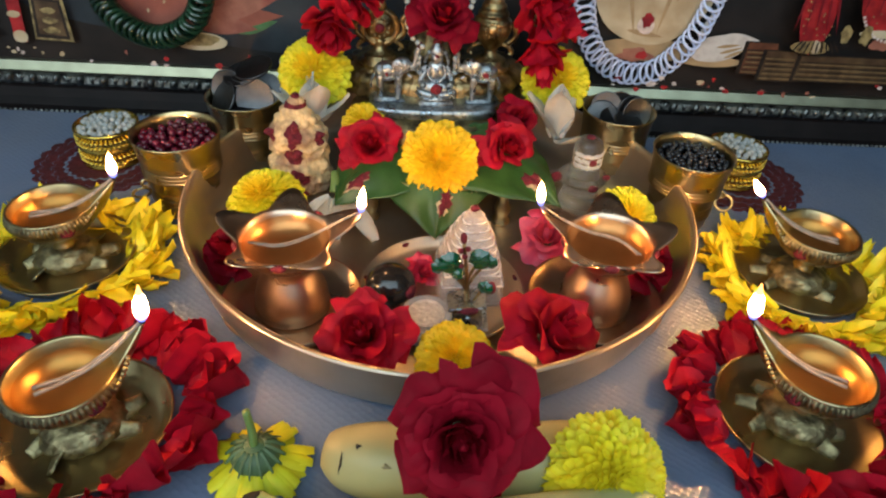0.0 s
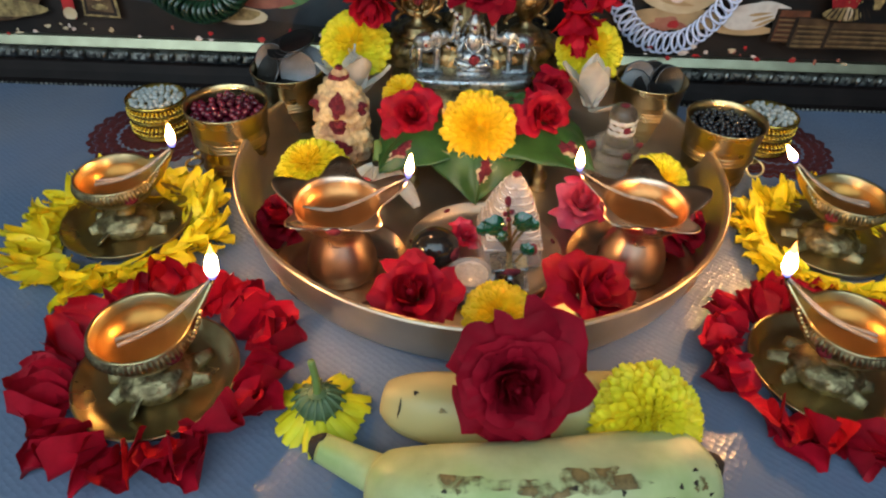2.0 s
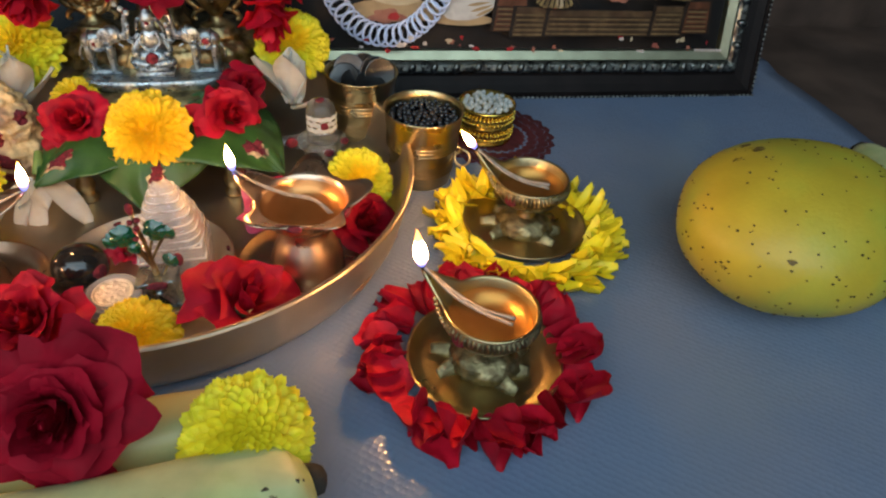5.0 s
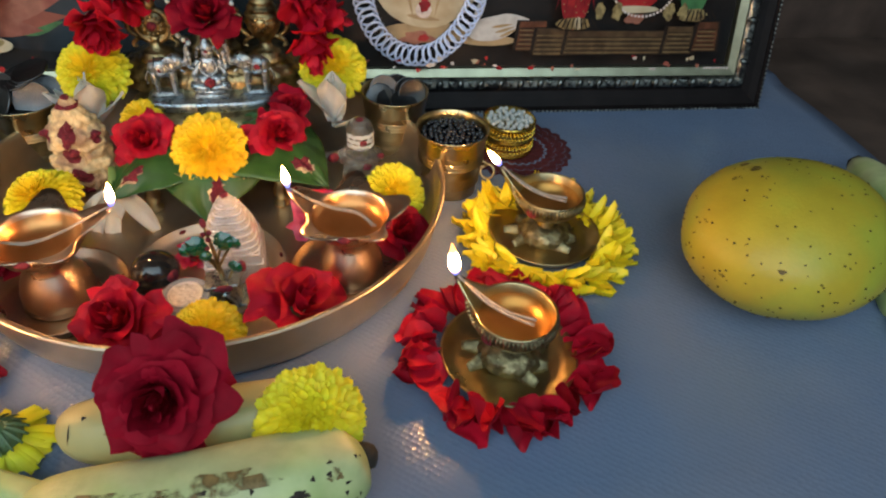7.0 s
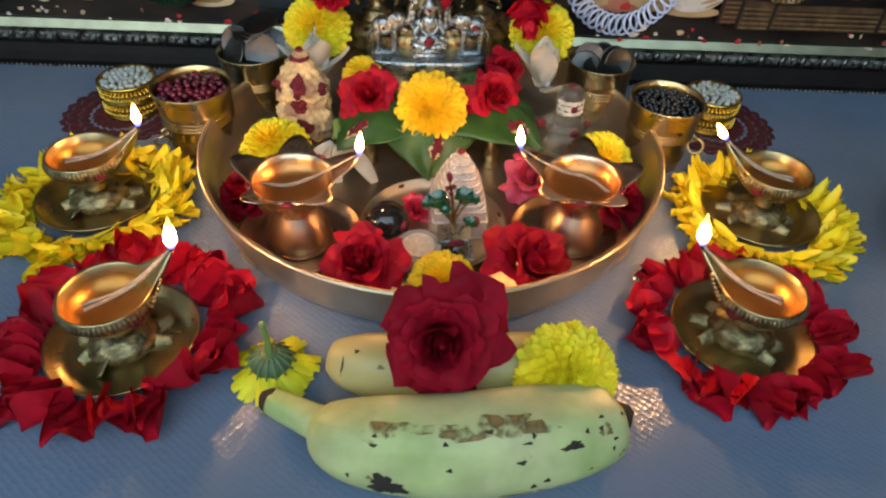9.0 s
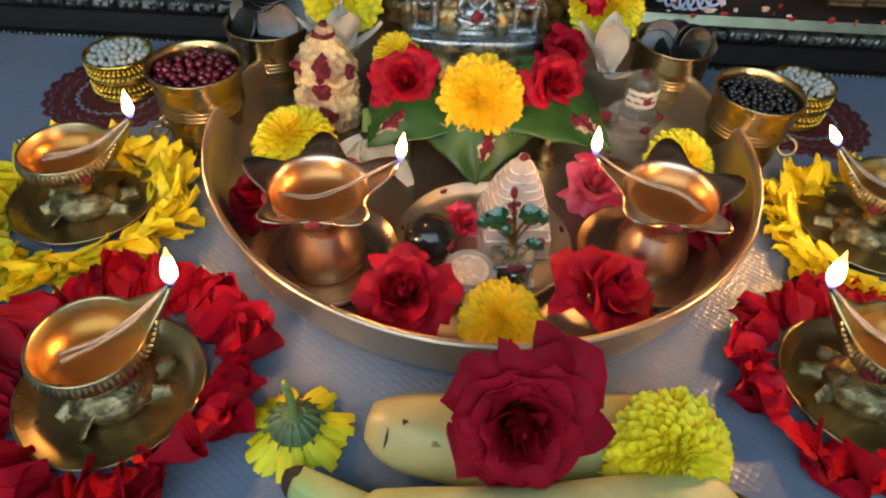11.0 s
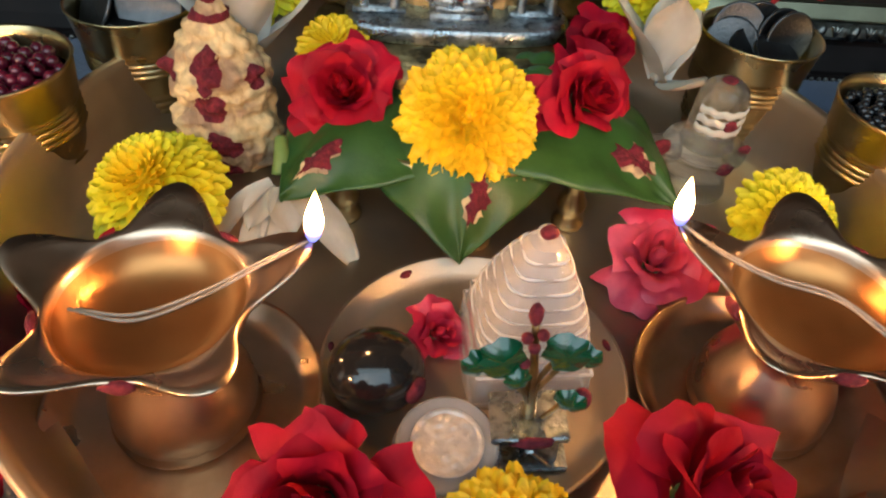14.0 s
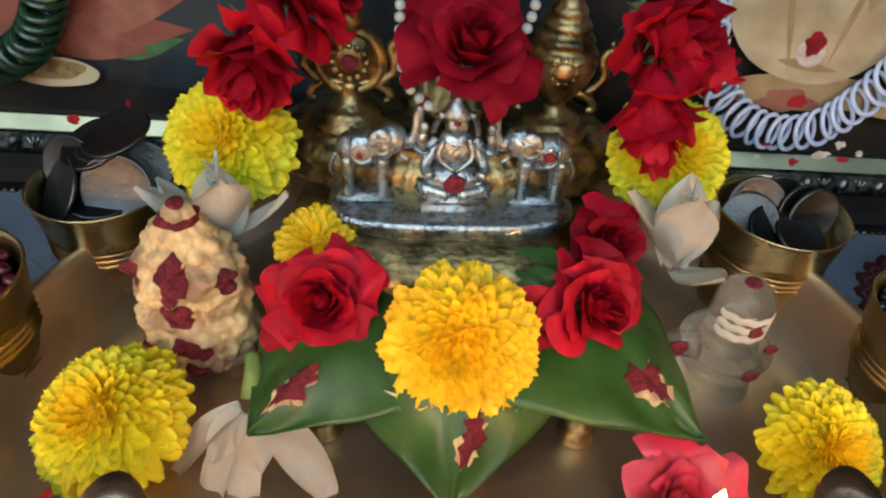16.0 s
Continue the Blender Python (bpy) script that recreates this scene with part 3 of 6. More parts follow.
petal_ring("red_petal_ring", (0.1655, -0.1430, 0.0), 0.0375, 0.0420, 56, red_loose, "ring of loose red rose petals round a brass lamp", prng, (-6, 34), 0.011, 1.0, (0.56, 0.84), 42)
lone("fallen_petal", grid(6, 6, lambda u, v: Vector(((u - 0.5) * 0.010 * math.sin(0.3 + 2.5 * v), v * 0.013, 0.001 + 0.012 * v * v))), RED, "small curled red petal lying on the sheet", "petal", pose(-0.127, -0.106, 0.0005, 0, 0, -20))


# ---- flowers ----
def chrysanthemum(name_label, at, turn, R=0.026, dome=0.62, mat=YELLOW, centre=YELLOW, seed=1, n=330, name="chrysanthemum"):
    """A pompon flower: spoon-shaped petals laid like shingles in spirals over a dome, small and raised inside, long outside."""
    rng = random.Random(seed)
    t = thing(name, name_label, "flower", at, turn, group="yellow chrysanthemums")
    bm = bmesh.new()
    inner = bmesh.new()
    top = R * dome * 0.62
    for i in range(n):
        f = (i + 0.5) / n
        a = i * 2.399963 + rng.uniform(-0.12, 0.12)
        q = f ** 0.56
        slope = math.degrees(math.atan(2 * top * q / (R * 0.66)))
        elev = -slope * 0.85 + 46 * (1 - q) ** 0.7 + 13 + rng.uniform(-7, 7)
        ln = R * (0.15 + 0.27 * q) * rng.uniform(0.88, 1.12)
        wd = R * (0.042 + 0.062 * q) * rng.uniform(0.88, 1.15)
        rad = R * 0.66 * q
        mt = pose(rad * math.cos(a), rad * math.sin(a), top * (1 - q * q) - R * 0.02, 0, 0, math.degrees(a) - 90) @ pose(0, 0, 0, elev, rng.uniform(-8, 8), rng.uniform(-10, 10))

        def point(u, v, ln=ln, wd=wd, mt=mt, q=q):
            x = (u - 0.5) * 2
            w = wd * (0.62 + 0.50 * math.sin(math.pi * (0.10 + 0.66 * v)))
            w *= 1 if v < 0.8 else 0.86 if v < 0.99 else 0.42
            return mt @ Vector((x * w, ln * v, 0.55 * wd * x * x + ln * 0.22 * v * v * (1 - 1.1 * q)))
        grid(3, 6, point, False, inner if q < 0.36 else bm)
    ball(R * 0.70, (0, 0, -R * 0.06), (1, 1, dome * 0.86), 3, inner)
    part("outer_whorl", bm, mat, t)
    part("flower_heart", inner, centre, t)
    return t


def rose(label, at, turn, R=0.022, H=0.026, mat=RED, seed=3, n=22, name="rose", open_=1.0, group="red roses", tip=(0.04, 0.24), crumple=0.055):
    """A rose of overlapping cupped petals, tight inside and rolled back outside; its axis is local z."""
    rng = random.Random(seed)
    t = thing(name, label, "flower", at, turn, group=group)
    for i in range(n):
        f = i / (n - 1)
        a0 = i * 2.39996 + rng.uniform(-0.25, 0.25)
        span = (2.3 - 1.05 * f) * rng.uniform(0.9, 1.1)
        rb = R * (0.03 + 0.17 * f)
        rt = R * (0.07 + 0.85 * f ** 1.15 * open_) * rng.uniform(0.92, 1.08)
        ht = H * (1.0 - 0.62 * f ** 1.7 * open_) * rng.uniform(0.93, 1.07)
        roll = R * 0.34 * max(0.0, f - 0.2) * open_
        ph = rng.uniform(0, 6)
        tipk = rng.uniform(*tip) * f
        shift = Vector((7.3 * i, 3.1 * seed, 0))

        def point(u, v, a0=a0, span=span, rb=rb, rt=rt, ht=ht, roll=roll, ph=ph, f=f, tipk=tipk, shift=shift):
            x = (u - 0.5) * 2
            wide = span * (0.35 + 0.65 * math.sin(math.pi * min(1, 0.12 + 0.60 * v)))
            a = a0 + x * wide * 0.62
            r = rb + (rt - rb) * v ** (0.75 + 0.35 * f) + R * 0.05 * x * (1 - 0.4 * f) * v
            edge = max(0.0, v - 0.66) / 0.34
            r += roll * edge ** 1.6 * (0.55 + 0.45 * abs(x)) + R * 0.045 * math.sin(4 * x + ph + 3 * v) * v * (0.3 + f)
            z = ht * (v ** (1.35 - 0.55 * f)) - roll * 0.95 * edge ** 2 * (0.5 + 0.5 * abs(x)) + R * 0.05 * math.sin(5 * x + 2 * ph) * v * (0.3 + f) - ht * 0.13 * x * x * v
            r += tipk * R * edge * max(0, 1 - 2.0 * abs(x))
            p = Vector((r * math.cos(a), r * math.sin(a), z))
            return p + noise.noise_vector(p * (1.5 / R) + shift) * R * crumple * 2.2 * v + noise.noise_vector(p * (4.2 / R) + shift) * R * crumple * v
        part("petal", grid(13, 11, point), mat, t)
    part("bud", ball(R * 0.13, (0, 0, H * 0.45), (1, 1, 2.6), 2), mat, t)
    bm = bmesh.new()
    for k in range(5):
        a = 2 * math.pi * k / 5
        tube([(0, 0, 0.0), (R * 0.25 * math.cos(a), R * 0.25 * math.sin(a), -R * 0.06), (R * 0.5 * math.cos(a), R * 0.5 * math.sin(a), -R * 0.10)], lambda v: 0.0018 * (1.05 - v), 6, bm, 4, 0.4)
    ball(R * 0.14, (0, 0, -R * 0.08), into=bm)
    part("calyx", bm, SEPAL, t, "green sepals")
    return t


# flowers in and before the plate
chrysanthemum("golden yellow chrysanthemum lying on the betel leaves", (-0.0015, 0.0110, 0.0500), (50, 0, 0), 0.0240, 0.5, YELLOW, YELLOW, 11, 330)
chrysanthemum("lemon yellow chrysanthemum inside the thali", (-0.1085, 0.0020, 0.0210), (20, -8, 0), 0.0250, 0.85, LIME, LEMON, 12)
chrysanthemum("yellow chrysanthemum inside the thali by the rim", (0.1190, 0.0000, 0.0170), (42, 8, 0), 0.0215, 0.6, LIME, LEMON, 13)
chrysanthemum("golden yellow chrysanthemum at the front inside the thali", (0.0060, -0.1180, 0.0140), (25, 4, 0), 0.0200, 0.7, YELLOW, YELLOW, 14)
chrysanthemum("lemon yellow chrysanthemum resting on the bananas", (0.0620, -0.1930, 0.0290), (42, 10, 0), 0.0255, 0.72, LIME, LIME, 15)
chrysanthemum("lime yellow chrysanthemum under the hanging rose", (-0.0875, 0.0930, 0.0665), (50, -12, 0), 0.0258, 0.75, LIME, LEMON, 16)
chrysanthemum("lemon yellow chrysanthemum under the hanging rose", (0.0815, 0.0970, 0.0665), (48, 12, 0), 0.0252, 0.75, LIME, LEMON, 17)
chrysanthemum("small dull yellow chrysanthemum beside the silver figure", (-0.0505, 0.0560, 0.0500), (30, 0, 0), 0.0150, 0.6, YELLOW, YELLOW, 18, 150)

rose("bright red rose resting on a betel leaf", (-0.0440, 0.0330, 0.0440), (48, -6, 0), 0.0200, 0.0190, RED, 21, 26)
rose("bright red rose resting on a betel leaf", (0.0400, 0.0350, 0.0450), (50, 8, 20), 0.0200, 0.0190, RED, 22, 26)
rose("large dark red rose leaning on the thali over the bananas", (0.0020, -0.1880, 0.0525), (57, 3, 0), 0.0258, 0.0220, DARK_RED, 23, 38, tip=(0.04, 0.36))
rose("red rose lying inside the thali", (-0.0390, -0.1040, 0.0120), (34, -6, 0), 0.0275, 0.0270, RED, 24, 22, open_=0.8)
rose("loose red rose lying inside the thali", (0.0530, -0.1030, 0.0120), (24, 12, 40), 0.0275, 0.0260, RED, 25, 15, open_=0.95)
rose("red rose tucked inside the thali behind a lamp", (-0.1150, -0.0430, 0.0130), (30, -25, 0), 0.0190, 0.0240, DARK_RED, 26, 18)
rose("red rose tucked inside the thali behind a lamp", (0.1160, -0.0420, 0.0130), (30, 25, 0), 0.0190, 0.0240, DARK_RED, 27, 18)
rose("pink rose lying inside the thali", (0.0670, -0.0140, 0.0080), (25, -10, 0), 0.0210, 0.0220, PINK, 28, 14, group="pink roses")
rose("dark maroon rose behind the bright red rose", (0.0500, 0.0580, 0.0520), (40, 10, 0), 0.0150, 0.0160, DARK_RED, 29, 12)
rose("dark red rose laid before the brass idol", (-0.0020, 0.0810, 0.1080), (34, 0, 10), 0.0215, 0.0200, DARK_RED, 30, 20)
rose("tall red rose hanging beside the brass idol", (-0.0745, 0.1000, 0.1080), (118, 12, 10), 0.0215, 0.0350, RED, 31, 20, open_=0.85)
rose("tall red rose hanging beside the brass idol", (-0.0625, 0.1040, 0.1180), (75, 20, 60), 0.0230, 0.0280, RED, 32, 18)
rose("tall red rose hanging beside the brass idol", (0.0660, 0.1000, 0.1010), (140, -6, 0), 0.0190, 0.0400, RED, 33, 20, open_=0.85)
rose("tall red rose hanging beside the brass idol", (0.0640, 0.1000, 0.1130), (112, -4, 80), 0.0180, 0.0340, RED, 35, 20, open_=0.85)
rose("tall red rose hanging beside the brass idol", (0.0590, 0.1070, 0.1180), (100, -10, 40), 0.0195, 0.0300, RED, 34, 18)


def stem_up_flower():
    t = thing("upturned_chrysanthemum", "yellow chrysanthemum lying face down with its green stem up", "flower", (-0.0805, -0.1720, 0.0), group="yellow chrysanthemums")
    bm = bmesh.new()
    rng = random.Random(41)
    for i in range(70):
        a = i * 2.399963
        f = (i % 3) / 2
        mt = pose(0.008 * math.cos(a), 0.008 * math.sin(a), 0.012 - 0.004 * f, 0, 0, math.degrees(a) - 90) @ pose(0, 0, 0, -18 - 22 * f + rng.uniform(-8, 8), 0, rng.uniform(-8, 8))
        ln, wd = 0.0165 * rng.uniform(0.85, 1.1), 0.0026
        grid(3, 5, lambda u, v: mt @ Vector(((u - 0.5) * 2 * wd * (0.5 + 0.7 * math.sin(math.pi * (0.12 + 0.75 * v))), ln * v, -0.002 * (2 * u - 1) ** 2 - 0.15 * ln * v * v)), False, bm)
    part("whorl", bm, LIME, t)
    bm = lathe([(0.0, 0.004), (0.0095, 0.0085), (0.0105, 0.0125), (0.0075, 0.0165), (0.003, 0.0185), (0.0, 0.019)], 24)
    for k in range(16):
        a = 2 * math.pi * k / 16
        sb = bmesh.new()
        tube([(0.004 * math.cos(a), 0.004 * math.sin(a), 0.0175), (0.0085 * math.cos(a), 0.0085 * math.sin(a), 0.0155), (0.0125 * math.cos(a), 0.0125 * math.sin(a), 0.0115)], lambda v: 0.0014 * (1.1 - 0.7 * v), 6, sb, 3, 0.5)
        part("sepal", sb, SEPAL, t)
    part("calyx", bm, SEPAL, t, "grey-green calyx")
    part("stem", tube([(0, 0, 0.0175), (0.0, 0.001, 0.026), (-0.0015, 0.003, 0.0365)], lambda v: 0.0019 - 0.0003 * v, 10), STEM, t, "cut green stem")


stem_up_flower()


# ---- fruit ----
def banana(label, pts, radius, skin, stem_first, seed, bruises):
    t = thing("banana", label, "fruit", group="fruit")
    line = curve_points(pts, 14)
    n = len(line)
    bm = bmesh.new()
    rings = []
    for i, p in enumerate(line):
        d = (line[min(i + 1, n - 1)] - line[max(i - 1, 0)]).normalized()
        side = d.cross(Vector((0, 0, 1))).normalized()
        up = side.cross(d)
        r = radius(i / (n - 1))
        ring = []
        for k in range(40):
            a = 2 * math.pi * k / 40
            ridge = 1 + 0.030 * math.cos(5 * a + 0.6)
            ring.append(bm.verts.new(p + r * ridge * (math.cos(a) * side + math.sin(a) * up)))
        rings.append(ring)
    for a, b in zip(rings, rings[1:]):
        for k in range(40):
            bm.faces.new((a[k], a[(k + 1) % 40], b[(k + 1) % 40], b[k]))
    bm.faces.new(rings[0][::-1])
    bm.faces.new(rings[-1])
    bm.normal_update()
    body = part("skin", bm, skin, t)
    for end in (line[0], line[-1]) if stem_first else ():
        r = radius(0.0 if end is line[0] else 1.0)
        part("dry_tip", ball(r * 1.04, tuple(end), (1, 1, 1), 2, rough=0.2, freq=200), BANANA_TIP, t, "dried black tip")
    rng = random.Random(seed)
    for f, ang, ln, wd, mat in bruises:
        i = int(f * (n - 1))
        p, d = line[i], (line[min(i + 1, n - 1)] - line[max(i - 1, 0)]).normalized()
        side = d.cross(Vector((0, 0, 1))).normalized()
        up = side.cross(d)
        out = math.cos(ang) * side + math.sin(ang) * up
        r = radius(f) * (1 + 0.030 * math.cos(5 * ang + 0.6))
        tang = d.cross(out)
        b2 = bmesh.new()
        ph = rng.uniform(0, 6)

        def point(u, v):
            a = 2 * math.pi * u
            k = v * (1 + 0.25 * math.sin(3 * a + ph) + 0.15 * math.sin(8 * a + 2 * ph) + 0.08 * math.sin(17 * a + ph))
            s, w = k * ln * math.cos(a), k * wd * math.sin(a)
            aa = ang + w / r
            o = math.cos(aa) * side + math.sin(aa) * up
            j = min(max(f + s / 0.17, 0.0), 1.0)
            q = line[int(j * (n - 1))].lerp(line[min(int(j * (n - 1)) + 1, n - 1)], j * (n - 1) % 1.0)
            return q + o * (radius(j) * (1 + 0.030 * math.cos(5 * aa + 0.6)) + 0.00045 - 0.00030 * v)
        grid(48, 6, point, True, b2)
        part("bruise", b2, mat, t, "brown bruise")
    return t


def front_radius(f):
    if f < 0.20:
        return 0.0062 + 0.0022 * (f / 0.20)
    g = (f - 0.20) / 0.80
    return 0.0084 + 0.0150 * math.sin(math.pi * min(1.0, 0.02 + 0.98 * g)) ** 0.62 * (1 if g < 0.5 else 1) - 0.002 * g


def back_radius(f):
    return 0.0030 + 0.0145 * math.sin(math.pi * (0.02 + 0.95 * f)) ** 0.45


brng = random.Random(77)
spots = [(brng.uniform(0.33, 0.92), brng.uniform(0.0, 1.25), brng.uniform(0.0006, 0.0018), brng.uniform(0.0005, 0.0011), BANANA_TIP if brng.random() < 0.6 else BANANA_BRUISE) for _ in range(26)]
banana("pale green banana with brown bruises lying on the sheet", [(-0.0750, -0.1980, 0.0150), (-0.053, -0.2090, 0.0150), (-0.032, -0.2210, 0.0200), (0.008, -0.2250, 0.0228), (0.046, -0.2195, 0.0222), (0.075, -0.2110, 0.0200), (0.0845, -0.2075, 0.0200)],
       front_radius, BANANA, True, 3,
       [(0.42, 1.32, 0.014, 0.0030, BANANA_BRUISE), (0.57, 1.28, 0.017, 0.0050, BANANA_BRUISE), (0.40, 0.1, 0.005, 0.005, BANANA_TIP), (0.70, 0.75, 0.004, 0.0018, BANANA_TIP), (0.78, 0.9, 0.003, 0.0025, BANANA_BRUISE), (0.62, -0.15, 0.010, 0.001, BANANA_BRUISE)] + spots)
banana("pale yellow banana lying behind the green one", [(-0.0500, -0.1740, 0.0180), (-0.030, -0.1790, 0.0180), (0.010, -0.1820, 0.0180), (0.055, -0.1770, 0.0180), (0.0780, -0.1720, 0.0170)], back_radius, BANANA_PALE, False, 4,
       [(0.14, 0.75, 0.0012, 0.004, BANANA_TIP), (0.20, 1.3, 0.002, 0.001, BANANA_TIP), (0.3, 0.9, 0.002, 0.001, BANANA_BRUISE)])
banana("greenish banana lying behind the mango", [(0.4110, -0.1550, 0.0080), (0.4250, -0.1380, 0.0090), (0.4450, -0.1080, 0.0180), (0.470, -0.055, 0.0210), (0.488, 0.010, 0.0190)], front_radius, BANANA, True, 5, [])


def mango():
    t = thing("mango", "ripe yellow mango with dark speckles lying on the sheet", "fruit", (0.3510, -0.0970, 0.0415), (0, 0, 12), group="fruit")

    def surface(u, v):
        a, b = 2 * math.pi * u, math.pi * (v - 0.5)
        d = Vector((math.cos(b) * math.cos(a), math.cos(b) * math.sin(a), math.sin(b)))
        k = 1 + 0.05 * d.x * d.x * (1 if d.x > 0 else -0.4) + 0.06 * d.x * d.y + 0.025 * noise.noise(d * 1.6)
        return Vector((d.x * 0.0670 * k, d.y * 0.0600 * k, d.z * 0.0415 * k))
    bm = grid(64, 33, surface, True)
    bmesh.ops.remove_doubles(bm, verts=bm.verts, dist=1e-5)
    part("skin", bm, MANGO, t)
    rng = random.Random(9)
    b2 = bmesh.new()
    for _ in range(300):
        u, v = rng.random(), math.asin(rng.uniform(-0.7, 1)) / math.pi + 0.5
        p = surface(u, v)
        q, w = surface(u + 0.004, v), surface(u, min(0.999, v + 0.004))
        nrm = (q - p).cross(w - p).normalized()
        if nrm.dot(p) < 0:
            nrm = -nrm
        ball(rng.uniform(0.0005, 0.0010), tuple(p), (1, 1, 0.6), 1, b2)
    tagged(part("speckle", b2, MANGO_SPOT, t, "small dark brown speckles"), kind="stuff")
    for u, v, r in ((0.33, 0.82, 0.006), (0.30, 0.77, 0.0035), (0.38, 0.78, 0.0025), (0.14, 0.80, 0.0035), (0.83, 0.44, 0.004), (0.20, 0.84, 0.003), (0.10, 0.74, 0.0025), (0.06, 0.78, 0.002), (0.62, 0.62, 0.002), (0.95, 0.55, 0.0022), (0.55, 0.50, 0.0018)):
        p = surface(u, v)
        b3 = grid(18, 4, lambda a, k: surface(u + 0.02 * r / 0.004 * k * (1 + 0.35 * math.sin(9 * a * 2)) * math.cos(2 * math.pi * a) * 0.55, v + 0.02 * r / 0.004 * k * math.sin(2 * math.pi * a)) * 1.004, True)
        part("sap_stain", b3, MANGO_STAIN, t, "dark sap stain")
    return t


mango()


# ---- cups, beads, coins ----
def beads_in(t, R, z, r, mat, rng, n, name):
    """A heap of beads: two rings of layers, the upper ones dropped in the gaps."""
    placed = []
    me = mesh_of(name, ball(r, sub=2), mat)
    tries = 0
    while len(placed) < n and tries < 9000:
        tries += 1
        a, q = rng.uniform(0, 6.283), (R - r) * math.sqrt(rng.random())
        x, y = q * math.cos(a), q * math.sin(a)
        near = [p for p in placed if (p[0] - x) ** 2 + (p[1] - y) ** 2 < (1.72 * r) ** 2]
        if near:
            continue
        placed.append((x, y))
        part(name, me, None, t, at=pose(x, y, z + rng.uniform(-0.25, 0.4) * r + 0.0015 * (1 - (q / R) ** 2)))
    part("bed", lathe([(0.0, z - 0.9 * r), (R - 0.0005, z - 0.9 * r)], 32), mat, t)


def cup(at, label, ring_deg=None, R=0.0262, H=0.052, group="brass cups"):
    t = thing("brass_cup", label, "cup", at, group=group)
    k = R / 0.0262
    h = H / 0.052
    pr = [(0.0, 0.0004), (0.0185, 0.0), (0.0200, 0.0010), (0.0202, 0.0080)]
    for z in (0.0100, 0.0130, 0.0160):
        pr += [(0.0210, z), (0.0217, z + 0.0009), (0.0210, z + 0.0018)]
    pr += [(0.0214, 0.0200), (0.0222, 0.0260)]
    for z in (0.0270, 0.0295, 0.0320, 0.0345):
        pr += [(0.0228, z), (0.0238, z + 0.0008), (0.0230, z + 0.0017)]
    pr += [(0.0240, 0.0390), (0.0255, 0.0500), (0.0262, 0.0517), (0.0258, 0.0523), (0.0250, 0.0517), (0.0242, 0.0480), (0.0225, 0.0300), (0.0, 0.0290)]
    part("body", lathe([(r * k, z * h) for r, z in pr], 56), BRASS, t)
    if ring_deg is not None:
        a = radians(ring_deg)
        x, y = 0.0232 * k * math.cos(a), 0.0232 * k * math.sin(a)
        lug = bmesh.new()
        torus(0.0022, 0.0009, 16, 6, lug, pose(x + 0.001 * math.cos(a), y + 0.001 * math.sin(a), 0.0245 * h, 90, 0, ring_deg))
        part("lug", lug, BRASS, t)
        part("ring_handle", torus(0.0052, 0.0009, 28, 8, None, pose(x + 0.0045 * math.cos(a), y + 0.0045 * math.sin(a), 0.0190 * h, 62, 0, ring_deg - 12)), BRASS, t, "loose brass ring handle")
    return t


crng = random.Random(13)
red_cup = cup((-0.1640, 0.0270, 0.0), "brass cup with ring handle, full of maroon beads", -140, 0.0268, 0.054)
beads_in(red_cup, 0.0244, 0.0480, 0.0026, RED_BEAD, crng, 110, "bead")
black_cup = cup((0.1625, 0.0280, 0.0), "brass cup with ring handle, full of black beads", -18, 0.0262)
beads_in(black_cup, 0.0238, 0.0462, 0.0020, BLACK_BEAD, crng, 150, "bead")


coin_cup = cup((-0.1350, 0.0850, 0.0), "brass cup overflowing with steel coins", None, 0.0262)
coin_mesh = None
for x, y, z, rx, ry in ((-0.011, 0.004, 0.0540, 62, -42), (0.009, -0.007, 0.0530, 66, 8), (-0.001, 0.006, 0.0635, 16, -14), (0.004, 0.008, 0.0655, 14, -16), (0.007, 0.008, 0.0672, 12, -14), (0.001, 0.013, 0.0535, 60, 10), (0.014, 0.003, 0.0530, 55, 30), (-0.012, -0.006, 0.0500, 30, -50), (0.0, -0.004, 0.0480, 10, 8)):
    if coin_mesh is None:
        coin_mesh = mesh_of("coin", lathe([(0.0, 0.0), (0.0126, 0.0), (0.0132, 0.0004), (0.0132, 0.0014), (0.0126, 0.0018), (0.0120, 0.0015), (0.0, 0.0014)], 36), COIN)
    part("coin", coin_mesh, None, coin_cup, at=pose(x, y, z, rx, ry, 0))
dark_cup = cup((0.1270, 0.0850, 0.0), "brass cup holding dull steel coins on edge", -30, 0.0258)
coin_small = mesh_of("coin", lathe([(0.0, 0.0), (0.0106, 0.0), (0.0112, 0.0004), (0.0112, 0.0014), (0.0106, 0.0018), (0.0100, 0.0015), (0.0, 0.0014)], 32), COIN)
for x, y, z, rx, ry in ((0.010, 0.004, 0.049, 70, 30), (0.013, 0.001, 0.049, 72, 36), (-0.008, 0.006, 0.050, 62, -20), (-0.004, -0.006, 0.045, 30, 12), (0.002, 0.010, 0.049, 75, 4), (-0.012, 0.0, 0.046, 40, -30), (0.006, -0.008, 0.0445, 20, 14)):
    part("coin", coin_small, None, dark_cup, at=pose(x, y, z, rx, ry, 0))


